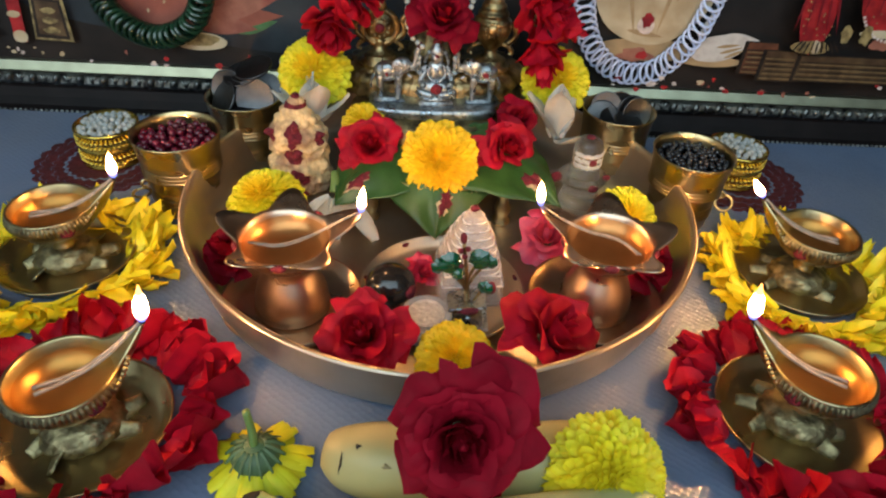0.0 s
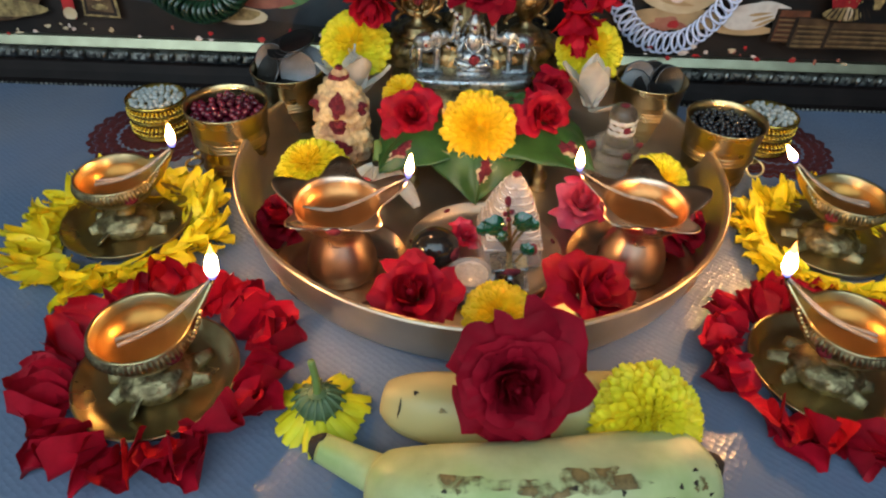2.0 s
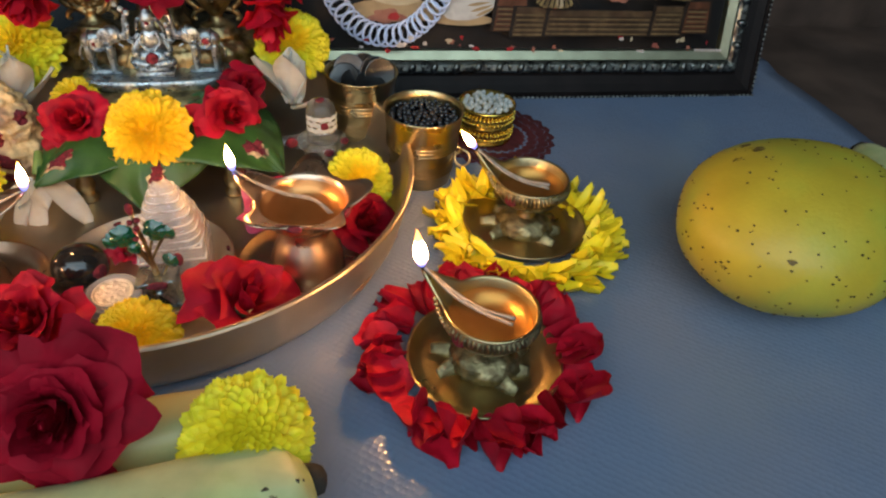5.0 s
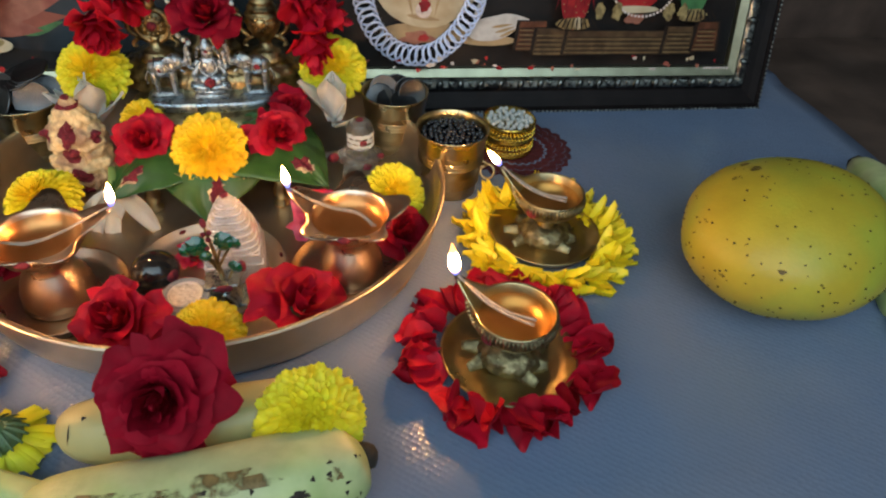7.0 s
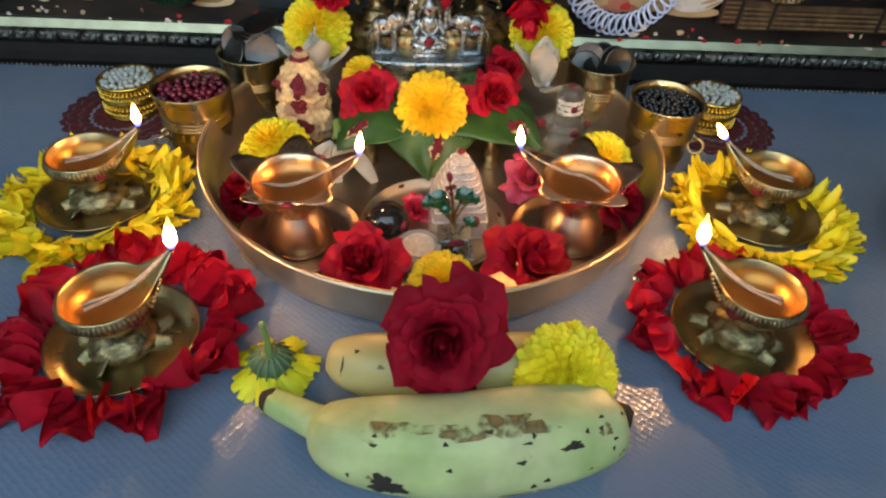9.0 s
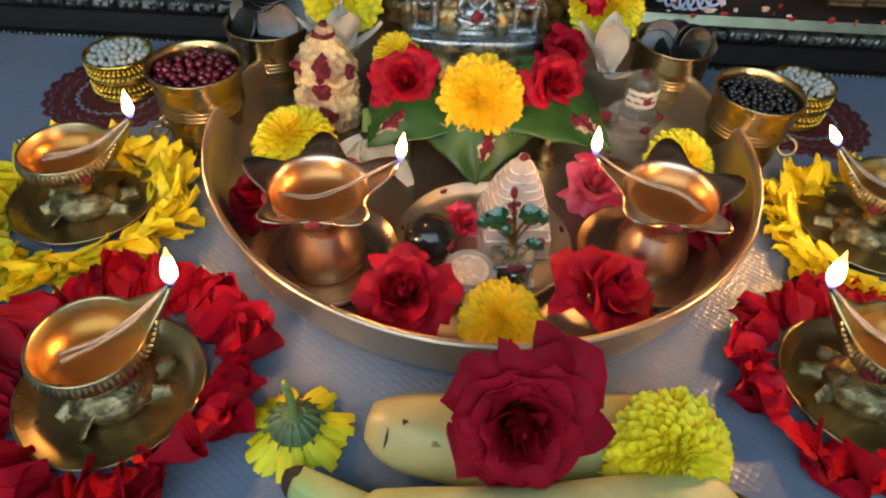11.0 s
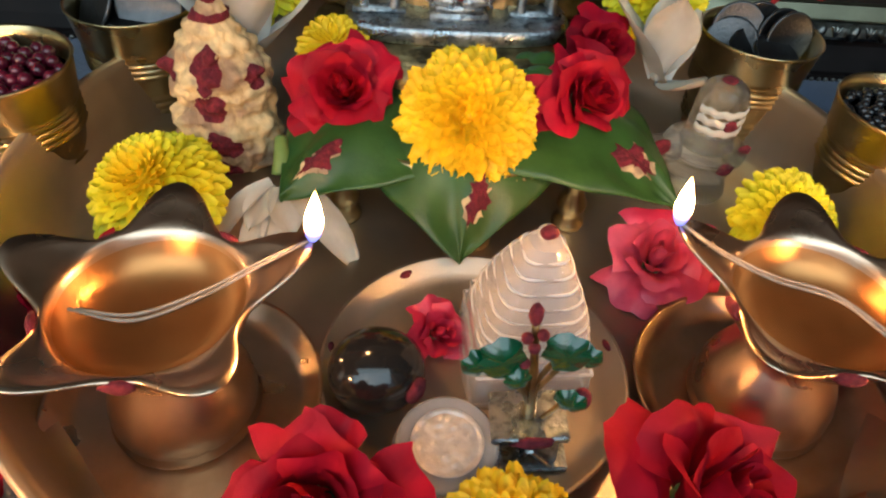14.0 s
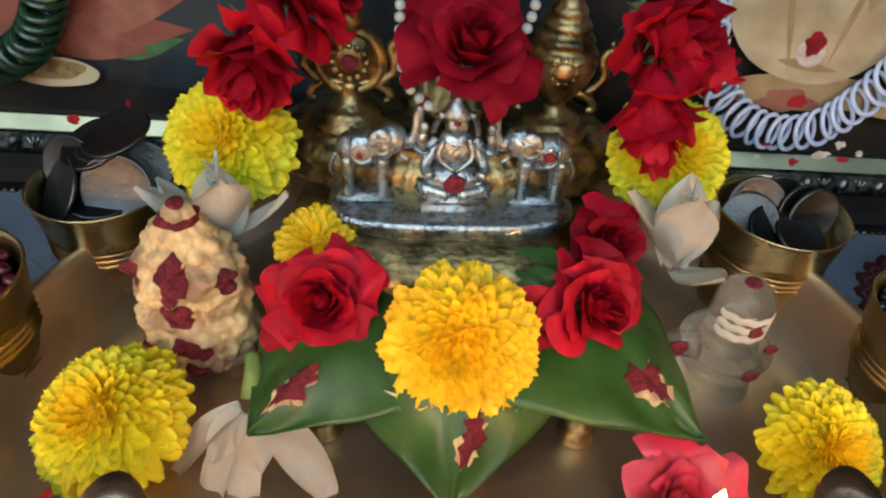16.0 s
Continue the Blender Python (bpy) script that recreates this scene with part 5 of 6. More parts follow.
def silver_group():
    """A seated figure between two elephants on an oval plinth: one cast piece."""
    bm = lathe([(0.0, 0.0), (0.0192, 0.0), (0.0196, 0.0010), (0.0196, 0.0044), (0.0190, 0.0056), (0.0180, 0.0060), (0.0, 0.0060)], 96, shape=lambda a: 1 / ((abs(math.cos(a)) / 2.1) ** 3.2 + abs(math.sin(a)) ** 3.2) ** (1 / 3.2))
    box(-0.0105, 0.0105, -0.0125, 0.002, 0.0060, 0.0085, 0.0005, bm)
    box(-0.0085, 0.0085, -0.0110, 0.004, 0.0085, 0.0110, 0.0005, bm)
    ball(0.0090, (0, -0.002, 0.0155), (1.15, 0.85, 0.6), 3, bm, rough=0.08, freq=300)
    ball(0.0072, (0, 0.0, 0.0235), (0.95, 0.7, 1.2), 3, bm, rough=0.08, freq=300)
    ball(0.0042, (0, -0.001, 0.0335), (0.9, 0.9, 1.1), 3, bm)
    lathe([(0.0044, 0.0), (0.0048, 0.0012), (0.0036, 0.0035), (0.0022, 0.0060), (0.0, 0.0085)], 20, bm, (0, 0, 0.0360))
    for s in (-1, 1):
        tube([(s * 0.006, 0.0, 0.0280), (s * 0.0105, -0.002, 0.0240), (s * 0.0110, -0.006, 0.0290), (s * 0.0105, -0.006, 0.0330)], lambda v: 0.0019 - 0.0005 * v, 9, bm)
        tube([(s * 0.006, 0.0, 0.0260), (s * 0.0095, -0.004, 0.0200), (s * 0.0080, -0.0085, 0.0180)], lambda v: 0.0018, 9, bm)
        tube([(s * 0.003, -0.004, 0.0135), (s * 0.0105, -0.007, 0.0135), (s * 0.002, -0.0105, 0.0125)], lambda v: 0.0028 - 0.0008 * v, 9, bm)
        ball(0.0016, (s * 0.0105, -0.006, 0.0350), (1, 1, 1.3), 2, bm)
        torus(0.0030, 0.0008, 16, 6, bm, pose(s * 0.0105, -0.0068, 0.0130, 0, 70, 0))
        torus(0.0024, 0.0007, 16, 6, bm, pose(s * 0.0108, -0.0040, 0.0262, 0, 20, 0))
        tube([(s * 0.0040, -0.0042, 0.0300), (s * 0.0052, -0.0058, 0.0240), (0, -0.0078, 0.0195)], 0.0008, 6, bm)
        tube([(s * 0.0046, -0.002, 0.0380), (s * 0.0066, 0.0, 0.0330), (s * 0.0072, 0.001, 0.0290)], 0.0011, 6, bm)
        for q in range(5):
            ball(0.0013, (s * (0.0016 + 0.0020 * q), -0.0108 + 0.0009 * q, 0.0128), (1, 0.7, 1.3), 1, bm)
        # elephant
        x = s * 0.0285
        ball(0.0076, (x + s * 0.001, 0.0, 0.0240), (1.15, 0.78, 0.86), 3, bm, rough=0.06, freq=300)
        for w in (-0.0035, 0.0045):
            torus(0.0062, 0.0006, 26, 6, bm, pose(x + s * w, 0, 0.0240, 0, 90, 0))
        torus(0.0034, 0.0006, 20, 6, bm, pose(x + s * 0.0010, -0.0056, 0.0245, 90, 0, 0))
        ball(0.0052, (x - s * 0.0080, -0.001, 0.0282), (1.0, 0.95, 1.05), 3, bm)
        tube([(x - s * 0.0105, -0.001, 0.0285), (x - s * 0.0140, -0.001, 0.0270), (x - s * 0.0162, -0.001, 0.0310), (x - s * 0.0165, -0.001, 0.0370), (x - s * 0.0185, -0.001, 0.0410)], lambda v: 0.0027 - 0.0013 * v, 10, bm)
        ball(0.0048, (x - s * 0.0050, -0.0050, 0.0275), (0.9, 0.30, 1.2), 3, bm)
        torus(0.0026, 0.0005, 18, 6, bm, pose(x - s * 0.0050, -0.0064, 0.0275, 90, 0, 0))
        for dx, dy in ((-0.0055, -0.0035), (-0.0050, 0.0035), (0.0058, -0.0035), (0.0062, 0.0035)):
            tube([(x + s * dx, dy, 0.0220), (x + s * dx, dy, 0.0140), (x + s * dx, dy, 0.0068)], lambda v: 0.0022 - 0.0006 * v + 0.0006 * max(0, v - 0.8) * 5, 10, bm)
        box(x - 0.0095, x + 0.0095, -0.0062, 0.0062, 0.0058, 0.0074, 0.0003, bm)
        tube([(x + s * 0.0095, 0, 0.0215), (x + s * 0.0115, 0, 0.0170), (x + s * 0.0110, 0, 0.0130)], 0.0007, 6, bm)
        tube([(x - s * 0.0110, -0.003, 0.0230), (x - s * 0.0135, -0.0035, 0.0215)], 0.0007, 6, bm)
    n0 = len(bm.faces)
    for x, y, z, r in ((0, -0.0100, 0.0165, 0.0036), (0.0300, -0.0050, 0.0245, 0.0026), (-0.0300, -0.0050, 0.0240, 0.0020), (0, -0.0042, 0.0355, 0.0012), (0.0105, -0.002, 0.0415, 0.0022), (-0.0105, -0.002, 0.0415, 0.0022), (0, 0, 0.0430, 0.0026)):
        ball(r, (x, y, z), (1, 0.5, 1), 2, bm, rough=0.25, freq=300)
    for f in list(bm.faces)[n0:]:
        f.material_index = 1
    lone("silver_figure_group", bm, [SILVER, KUMKUM], "silver seated figurine between two elephants on an oval plinth", "figurine", pose(-0.0040, 0.0760, 0.0522, 0, 0, 2) @ Matrix.Diagonal((1.08, 1.0, 1.06, 1)))


silver_group()


def brass_idol():
    """A tall old brass figure between a wheel post and a conch post on a lotus base: one cast piece."""
    bm = lathe([(0.0, 0.0), (0.0400, 0.0), (0.0410, 0.0025), (0.0385, 0.0060), (0.0400, 0.0100), (0.0360, 0.0160), (0.0330, 0.0175), (0.0340, 0.0190), (0.0310, 0.0200), (0.0, 0.0200)], 120,
               shape=lambda a: (1 + 0.022 * math.sin(44 * a)) / math.sqrt((math.cos(a) / 1.72) ** 2 + math.sin(a) ** 2))
    for x in (-0.038, 0.038):
        lathe([(0.0135, 0.0), (0.0138, 0.0020), (0.0110, 0.0035), (0.0112, 0.0060), (0.0090, 0.0075), (0.0050, 0.0095), (0.0034, 0.0150), (0.0046, 0.0165)], 40, bm, (x, -0.012, 0.0195))
    # wheel
    x = -0.038
    m = pose(x, -0.012, 0.0440, 90, 0, 0)
    torus(0.0115, 0.0022, 40, 8, bm, m)
    torus(0.0080, 0.0010, 36, 6, bm, m)
    lathe_m = lathe([(0.0, -0.0012), (0.0110, -0.0012), (0.0110, 0.0010), (0.0, 0.0010)], 36)
    for v in lathe_m.verts:
        v.co = m @ v.co
    tmp = bpy.data.meshes.new("tmp")
    lathe_m.to_mesh(tmp)
    lathe_m.free()
    bm.from_mesh(tmp)
    bpy.data.meshes.remove(tmp)
    for k in range(12):
        a = 2 * math.pi * k / 12
        ball(0.0014, (x + 0.0062 * math.cos(a), -0.0138, 0.0440 + 0.0062 * math.sin(a)), (1, 0.6, 1), 2, bm)
    lathe([(0.0050, 0.0), (0.0040, 0.004), (0.0020, 0.008), (0.0008, 0.013), (0.0, 0.015)], 20, bm, (x, -0.012, 0.0565))
    # conch
    x = 0.038
    pr = []
    for k in range(52):
        f = k / 51
        r = 0.0040 + 0.0090 * math.sin(math.pi / 2 * f / 0.38) if f < 0.38 else 0.0130 * (1 - (f - 0.38) / 0.62) ** 0.85 * (1 + 0.07 * math.sin(60 * f))
        pr.append((max(r, 0.0002), 0.032 + 0.046 * f))
    lathe(pr, 36, bm, (x, -0.012, 0.0))
    ball(0.0036, (x - 0.001, -0.0245, 0.0490), (1, 0.5, 1), 3, bm)
    for k in range(10):
        a = 2 * math.pi * k / 10
        ball(0.0011, (x - 0.001 + 0.0046 * math.cos(a), -0.0242, 0.0490 + 0.0046 * math.sin(a)), (1, 0.7, 1), 1, bm)
    for side, cx in ((-1, -0.038), (1, -0.038), (-1, 0.038), (1, 0.038)):
        tube([(cx, -0.012, 0.0330), (cx + side * 0.0060, -0.012, 0.0360), (cx + side * 0.0125, -0.012, 0.0340), (cx + side * 0.0150, -0.012, 0.0300), (cx + side * 0.0125, -0.012, 0.0290)], lambda v: 0.0019 - 0.0006 * v, 9, bm)
        tube([(cx + side * 0.0110, -0.012, 0.0360), (cx + side * 0.0165, -0.012, 0.0420), (cx + side * 0.0150, -0.012, 0.0500), (cx + side * 0.0185, -0.012, 0.0530), (cx + side * 0.0170, -0.012, 0.0560)], lambda v: 0.0021 - 0.0006 * v, 9, bm)
        ball(0.0022, (cx + side * 0.0175, -0.0125, 0.0470), (1, 0.7, 1), 2, bm)
    # central figure, plain
    lathe([(0.0200, 0.0), (0.0190, 0.004), (0.0150, 0.008), (0.0140, 0.030), (0.0165, 0.050), (0.0175, 0.070), (0.0120, 0.085), (0.0075, 0.092), (0.0085, 0.105), (0.0060, 0.125), (0.0, 0.140)], 40, bm, (0, 0.010, 0.0195), lambda a: 1 + 0.05 * math.sin(12 * a))
    n0 = len(bm.faces)
    ball(0.0032, (-0.038, -0.0145, 0.0440), (1, 0.5, 1), 3, bm, rough=0.2, freq=300)
    for f in list(bm.faces)[n0:]:
        f.material_index = 1
    lone("brass_idol", bm, [OLD_BRASS, KUMKUM], "old brass figure with wheel and conch posts on a lotus base", "figurine", pose(-0.0045, 0.1150, 0.0522))


brass_idol()


def pearl_string(name, pts, r, mat, label):
    t = thing(name, label, "necklace")
    line = curve_points(pts, 30)
    me = mesh_of("pearl", ball(r, sub=2), mat)
    last = None
    for p in line:
        if last is None or (p - last).length > 1.95 * r:
            part("pearl", me, None, t, at=Matrix.Translation(p))
            last = p


pearl_string("pearl_necklace", [(-0.018, 0.098, 0.175), (-0.0225, 0.090, 0.145), (-0.0240, 0.080, 0.118), (-0.0215, 0.074, 0.103), (-0.0130, 0.070, 0.0960)], 0.0018, PEARL, "string of small white pearls hanging on the brass idol")
# Thin wavy orange-gold panels, one on each side of the central figure.
ORANGE_GOLD = material("orange_gold_panel", (0.55, 0.20, 0.03), 0.35, 0.2, 0.25, 90, 0.4, 300, second=(0.65, 0.36, 0.06), second_scale=50)
for side in (-1, 1):
    lone("silk_drape", grid(10, 16, lambda u, v: Vector((-0.0045 + side * (0.014 + 0.012 * u) + 0.001 * math.sin(9 * v), 0.110 + 0.004 * math.sin(14 * u) - 0.006 * u, 0.122 + 0.085 * v))), ORANGE_GOLD, "thin orange gold panel beside the brass idol's middle", "cloth", group="silk drapes")
pearl_string("pearl_necklace", [(0.012, 0.098, 0.175), (0.0175, 0.092, 0.145), (0.0185, 0.086, 0.128), (0.0160, 0.082, 0.118)], 0.0018, PEARL, "string of small white pearls hanging on the brass idol")


def white_flower(label, at, turn, petals, name="white_flower", stamen=False, calyx=True):
    t = thing(name, label, "flower", at, turn, group="white flowers")
    for k, (az, el, ln, wd, bend) in enumerate(petals):
        m = pose(0, 0, 0, 0, 0, az - 90) @ pose(0, 0, 0, el, 0, 0)
        part("petal", grid(7, 9, lambda u, v: m @ Vector(((u - 0.5) * wd * (0.30 + math.sin(math.pi * (0.08 + 0.80 * v)) ** 0.8) * (1 - 0.8 * v ** 7), 0.003 + ln * v, bend * v * v * ln + 0.10 * wd * math.sin(6 * u + k + 4 * v) + 0.8 * wd * (u - 0.5) ** 2 * (1 - v)))), WHITE_PETAL, t)
    if calyx:
        part("calyx", tube([(0, 0.002, 0.001), (0, 0.007, 0.006), (-0.001, 0.013, 0.009)], lambda v: 0.0035 - 0.0012 * v, 10), STEM, t, "green calyx")
    if stamen:
        b = bmesh.new()
        tube([(0, 0, 0.0), (0.0, 0.002, 0.020), (0.001, 0.004, 0.038)], 0.0007, 6, b)
        srng = random.Random(8)
        for k in range(34):
            z = 0.016 + 0.018 * srng.random()
            a = srng.uniform(0, 6.28)
            tube([(0, 0.002, z), (0.003 * math.cos(a), 0.002 + 0.003 * math.sin(a), z + 0.002)], 0.00022, 4, b, 2)
            ball(0.0005, (0.003 * math.cos(a), 0.002 + 0.003 * math.sin(a), z + 0.002), sub=1, into=b)
        part("stamen", b, PEARL, t, "long feathery white stamen")


white_flower("wilting white tuberose lying in the thali", (-0.0660, 0.0060, 0.0240), (0, 0, 0), [(-155, -22, 0.034, 0.0095, -0.35), (-122, -34, 0.037, 0.0085, -0.3), (-92, -36, 0.036, 0.0085, -0.3), (-35, -4, 0.034, 0.0110, -0.65), (-128, -12, 0.016, 0.0100, -0.5), (-72, -12, 0.016, 0.0100, -0.5)])
white_flower("white hibiscus standing behind the sandal figure", (-0.0850, 0.0640, 0.0400), (0, 0, 0), [(-60, 74, 0.036, 0.017, -0.1), (-8, 42, 0.034, 0.0115, 0.1), (-170, 58, 0.034, 0.013, -0.2), (170, 40, 0.030, 0.0105, 0.2), (90, 78, 0.030, 0.015, 0.1)], stamen=True, calyx=False)
white_flower("white hibiscus standing half closed beside the glass lingam", (0.0800, 0.0640, 0.0360), (0, 0, 0), [(178, 62, 0.039, 0.0165, -0.10), (-110, 80, 0.040, 0.0160, -0.12), (10, 70, 0.030, 0.0140, 0.10), (90, 74, 0.036, 0.0150, 0.05), (-55, 22, 0.021, 0.0130, 0.15)], stamen=True, calyx=False)


# ---- framed picture behind ----
def flat_blob(cx, cz, rx, rz, wob=0.1, seed=0, turn=0.0, n=40):
    out = []
    c, s = math.cos(radians(turn)), math.sin(radians(turn))
    for k in range(n):
        a = 2 * math.pi * k / n
        q = 1 + wob * noise.noise(Vector((math.cos(a) * 1.3 + seed * 3.7, math.sin(a) * 1.3, seed)))
        x, z = rx * q * math.cos(a), rz * q * math.sin(a)
        out.append((cx + c * x - s * z, cz + s * x + c * z))
    return out


def paint(name, color, vary=0.3, scale=70.0, second=None, second_scale=40.0):
    return material("painted_" + name, color, 0.32, 0, vary, scale, 0.03, 300, second=second, second_scale=second_scale, spec=0.2)


def framed_picture():
    t = thing("framed_picture", "wide framed religious print in a dark moulded frame, leaning back", "picture", (0, 0.1425, 0.0002), (-14, 0, -0.8))
    X0, X1, H = -0.56, 0.4804, 0.72

    def rail(profile, mat, name, label=""):
        """One moulding run round the four sides; profile: (distance in from the outer edge, y)."""
        bm = bmesh.new()
        loops = []
        for d, y in profile:
            loops.append([bm.verts.new(p) for p in ((X0 + d, y, d), (X1 - d, y, d), (X1 - d, y, H - d), (X0 + d, y, H - d))])
        for a, b in zip(loops, loops[1:]):
            for k in range(4):
                bm.faces.new((a[k], a[(k + 1) % 4], b[(k + 1) % 4], b[k]))
        return part(name, bm, mat, t, label, smooth=False)
    rail([(0.0, 0.024), (0.0, 0.0005), (0.0012, -0.001), (0.0030, -0.001), (0.0042, 0.0005)], FRAME_BLACK, "outer_edge")
    rail([(0.0042, 0.0005), (0.0060, -0.0002), (0.0120, 0.0030), (0.0190, 0.0045), (0.0225, 0.0040)], FRAME_BLACK, "dark_band", "glossy black-brown frame band")
    rail([(0.0225, 0.0040), (0.0228, -0.001), (0.0245, -0.0025), (0.0290, -0.0025), (0.0312, -0.0005), (0.0316, 0.0030)], FRAME_SILVER, "carved_band", "tarnished silver carved moulding")
    rail([(0.0316, 0.0030), (0.0322, -0.0008), (0.0330, -0.0010), (0.0396, 0.0018), (0.0402, 0.0034), (0.0405, 0.0075)], FRAME_GOLD, "fillet", "shiny pale gold inner fillet")
    boss = mesh_of("boss", ball(0.0048, (0, 0, 0), (0.66, 0.75, 1.0), 2, turn=(0, 18, 0)), FRAME_SILVER)
    leaf = bmesh.new()
    for s in (-1, 0, 1):
        tube([(0, 0, -0.0026), (s * 0.0011, -0.0006, 0.0), (s * 0.0030, -0.0002, 0.0030)], lambda v: 0.0007, 6, leaf, 3)
    leaf = mesh_of("carved_leaf", leaf, FRAME_SILVER)
    x = X0 + 0.03
    while x < X1 - 0.03:
        part("boss", boss, None, t, at=pose(x, -0.0030, 0.0270))
        part("carved_leaf", leaf, None, t, at=pose(x + 0.0090, -0.0026, 0.0270))
        x += 0.0180
    z = 0.045
    while z < 0.30:
        part("boss", boss, None, t, at=pose(X1 - 0.0270, -0.0030, z, 0, 90, 0))
        part("carved_leaf", leaf, None, t, at=pose(X1 - 0.0270, -0.0026, z + 0.0090, 0, 90, 0))
        z += 0.0180
    dots = bmesh.new()
    x = X0 + 0.003
    while x < X1:
        ball(0.0012, (x, -0.0018, 0.0020), (1.3, 0.8, 1.0), 1, dots)
        x += 0.0040
    z = 0.006
    while z < 0.40:
        ball(0.0011, (X1 - 0.0020, -0.0014, z), (0.9, 0.7, 1.25), 1, dots)
        z += 0.0040
    tagged(part("beading", dots, FRAME_SILVER, t, "row of tiny silver beads"), kind="stuff")
    part("backing", box(X0 + 0.002, X1 - 0.002, 0.0085, 0.0200, 0.002, H - 0.002), WOOD_DARK, t)
    pic = part("print", box(X0 + 0.039, X1 - 0.039, 0.0070, 0.0084, 0.039, H - 0.039), paint("ground", (0.011, 0.010, 0.010), 0.35, 25, (0.021, 0.015, 0.012), 9), t, "dark painted print under gloss", smooth=False)
    layer = [0]

    def shape(name, pts, mat, label=""):
        layer[0] += 1
        bm = outline(pts, 0.0)
        part(name, bm, mat, pic, label, at=Matrix.Translation((0, 0.0068 - 0.00012 * layer[0], 0)), smooth=False)
    rose_c = paint("coral", (0.25, 0.075, 0.05), 0.3, 40, (0.15, 0.04, 0.03), 22)
    coral2 = paint("pale_coral", (0.30, 0.12, 0.08), 0.25, 60, (0.22, 0.06, 0.045), 40)
    cream = paint("cream", (0.50, 0.41, 0.27), 0.14, 40, (0.38, 0.28, 0.16), 26)
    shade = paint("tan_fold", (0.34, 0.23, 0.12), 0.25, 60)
    white = paint("swan_white", (0.55, 0.52, 0.48), 0.2, 60, (0.36, 0.32, 0.29), 60)
    brown = paint("step_brown", (0.060, 0.034, 0.018), 0.35, 90, (0.095, 0.058, 0.028), 60)
    dusk = paint("step_shadow", (0.022, 0.015, 0.011), 0.3, 60)
    russet = paint("step_russet", (0.11, 0.040, 0.020), 0.35, 90, (0.075, 0.030, 0.016), 60)
    wine = paint("robe_fold", (0.16, 0.010, 0.014), 0.3, 90)
    brown2 = paint("step_edge", (0.150, 0.100, 0.045), 0.3, 120, (0.11, 0.072, 0.032), 80)
    redp = paint("red_robe", (0.34, 0.020, 0.020), 0.3, 80, (0.22, 0.012, 0.016), 60)
    gold = paint("gold", (0.27, 0.20, 0.085), 0.4, 200, (0.12, 0.085, 0.04), 160)
    green = paint("leaf_green", (0.06, 0.16, 0.06), 0.3, 80)
    pale = paint("scattered_petals", (0.55, 0.45, 0.40), 0.3, 200)
    blue = paint("grey_blue", (0.026, 0.033, 0.038), 0.3, 30, (0.017, 0.018, 0.021), 18)

    def petal_shape(cx, cz, ln, wd, turn):
        c, s = math.cos(radians(turn)), math.sin(radians(turn))
        pts = []
        for k in range(24):
            f = k / 12
            q = f if f <= 1 else 2 - f
            w = wd * math.sin(math.pi * q ** 0.8) * (1 if f <= 1 else -1)
            pts.append((cx + c * ln * q - s * w, cz + s * ln * q + c * w))
        return pts
    shape("haze", flat_blob(-0.15, 0.13, 0.20, 0.075, 0.2, 1), blue)
    shape("lotus_leaf", petal_shape(-0.160, 0.068, 0.036, 0.005, 14), green)
    for k, (cx, cz, ln, wd, tn) in enumerate(((-0.205, 0.075, 0.085, 0.010, 4), (-0.200, 0.080, 0.085, 0.013, 12), (-0.205, 0.085, 0.090, 0.020, 34), (-0.21, 0.085, 0.100, 0.026, 60), (-0.215, 0.085, 0.105, 0.028, 95), (-0.22, 0.085, 0.085, 0.022, 140), (-0.215, 0.082, 0.070, 0.013, 165), (-0.195, 0.076, 0.055, 0.008, -6))):
        shape("lotus_petal", petal_shape(cx, cz, ln, wd, tn), (rose_c, coral2)[k % 2], "coral pink lotus petal")
    shape("robe", flat_blob(-0.212, 0.105, 0.036, 0.042, 0.1, 2), rose_c)
    shape("robe_mark", flat_blob(-0.204, 0.096, 0.0055, 0.0055, 0.3, 3), redp)
    srng = random.Random(2)
    for _ in range(34):
        cx, cz = -0.212 + srng.uniform(-0.027, 0.027), 0.105 + srng.uniform(-0.034, 0.035)
        shape("robe_dot", flat_blob(cx, cz, 0.0009, 0.0016, 0.1, 4, srng.uniform(-30, 30), 10), cream)
    shape("offering_plate", flat_blob(-0.184, 0.0600, 0.021, 0.0066, 0.05, 5), cream)
    shape("offering", flat_blob(-0.185, 0.0612, 0.0165, 0.0045, 0.2, 6), gold)
    shape("throne", [(-0.308, 0.056), (-0.279, 0.055), (-0.283, 0.086), (-0.3075, 0.088)], gold)
    shape("throne_edge", [(-0.3065, 0.0575), (-0.2815, 0.0565), (-0.2850, 0.0850), (-0.3060, 0.0865)], dusk)
    shape("throne_panel", [(-0.304, 0.060), (-0.284, 0.059), (-0.287, 0.083), (-0.304, 0.084)], brown)
    for z in (0.063, 0.070, 0.077):
        shape("throne_scroll", flat_blob(-0.2945, z, 0.006, 0.0022, 0.3, z * 100), gold)
    shape("garment", [(-0.323, 0.054), (-0.314, 0.0535), (-0.3155, 0.110), (-0.326, 0.112)], redp)
    shape("cuff", flat_blob(-0.3185, 0.0575, 0.0055, 0.0045, 0.1, 8), cream)
    shape("cuff", flat_blob(-0.3205, 0.0735, 0.0050, 0.0025, 0.1, 9), cream)
    shape("seat_mound", flat_blob(-0.385, 0.075, 0.050, 0.026, 0.1, 10), brown)
    shape("seat_band", flat_blob(-0.385, 0.060, 0.052, 0.007, 0.1, 10), gold)
    shape("seat_mark", flat_blob(-0.375, 0.078, 0.006, 0.006, 0.2, 10), redp)
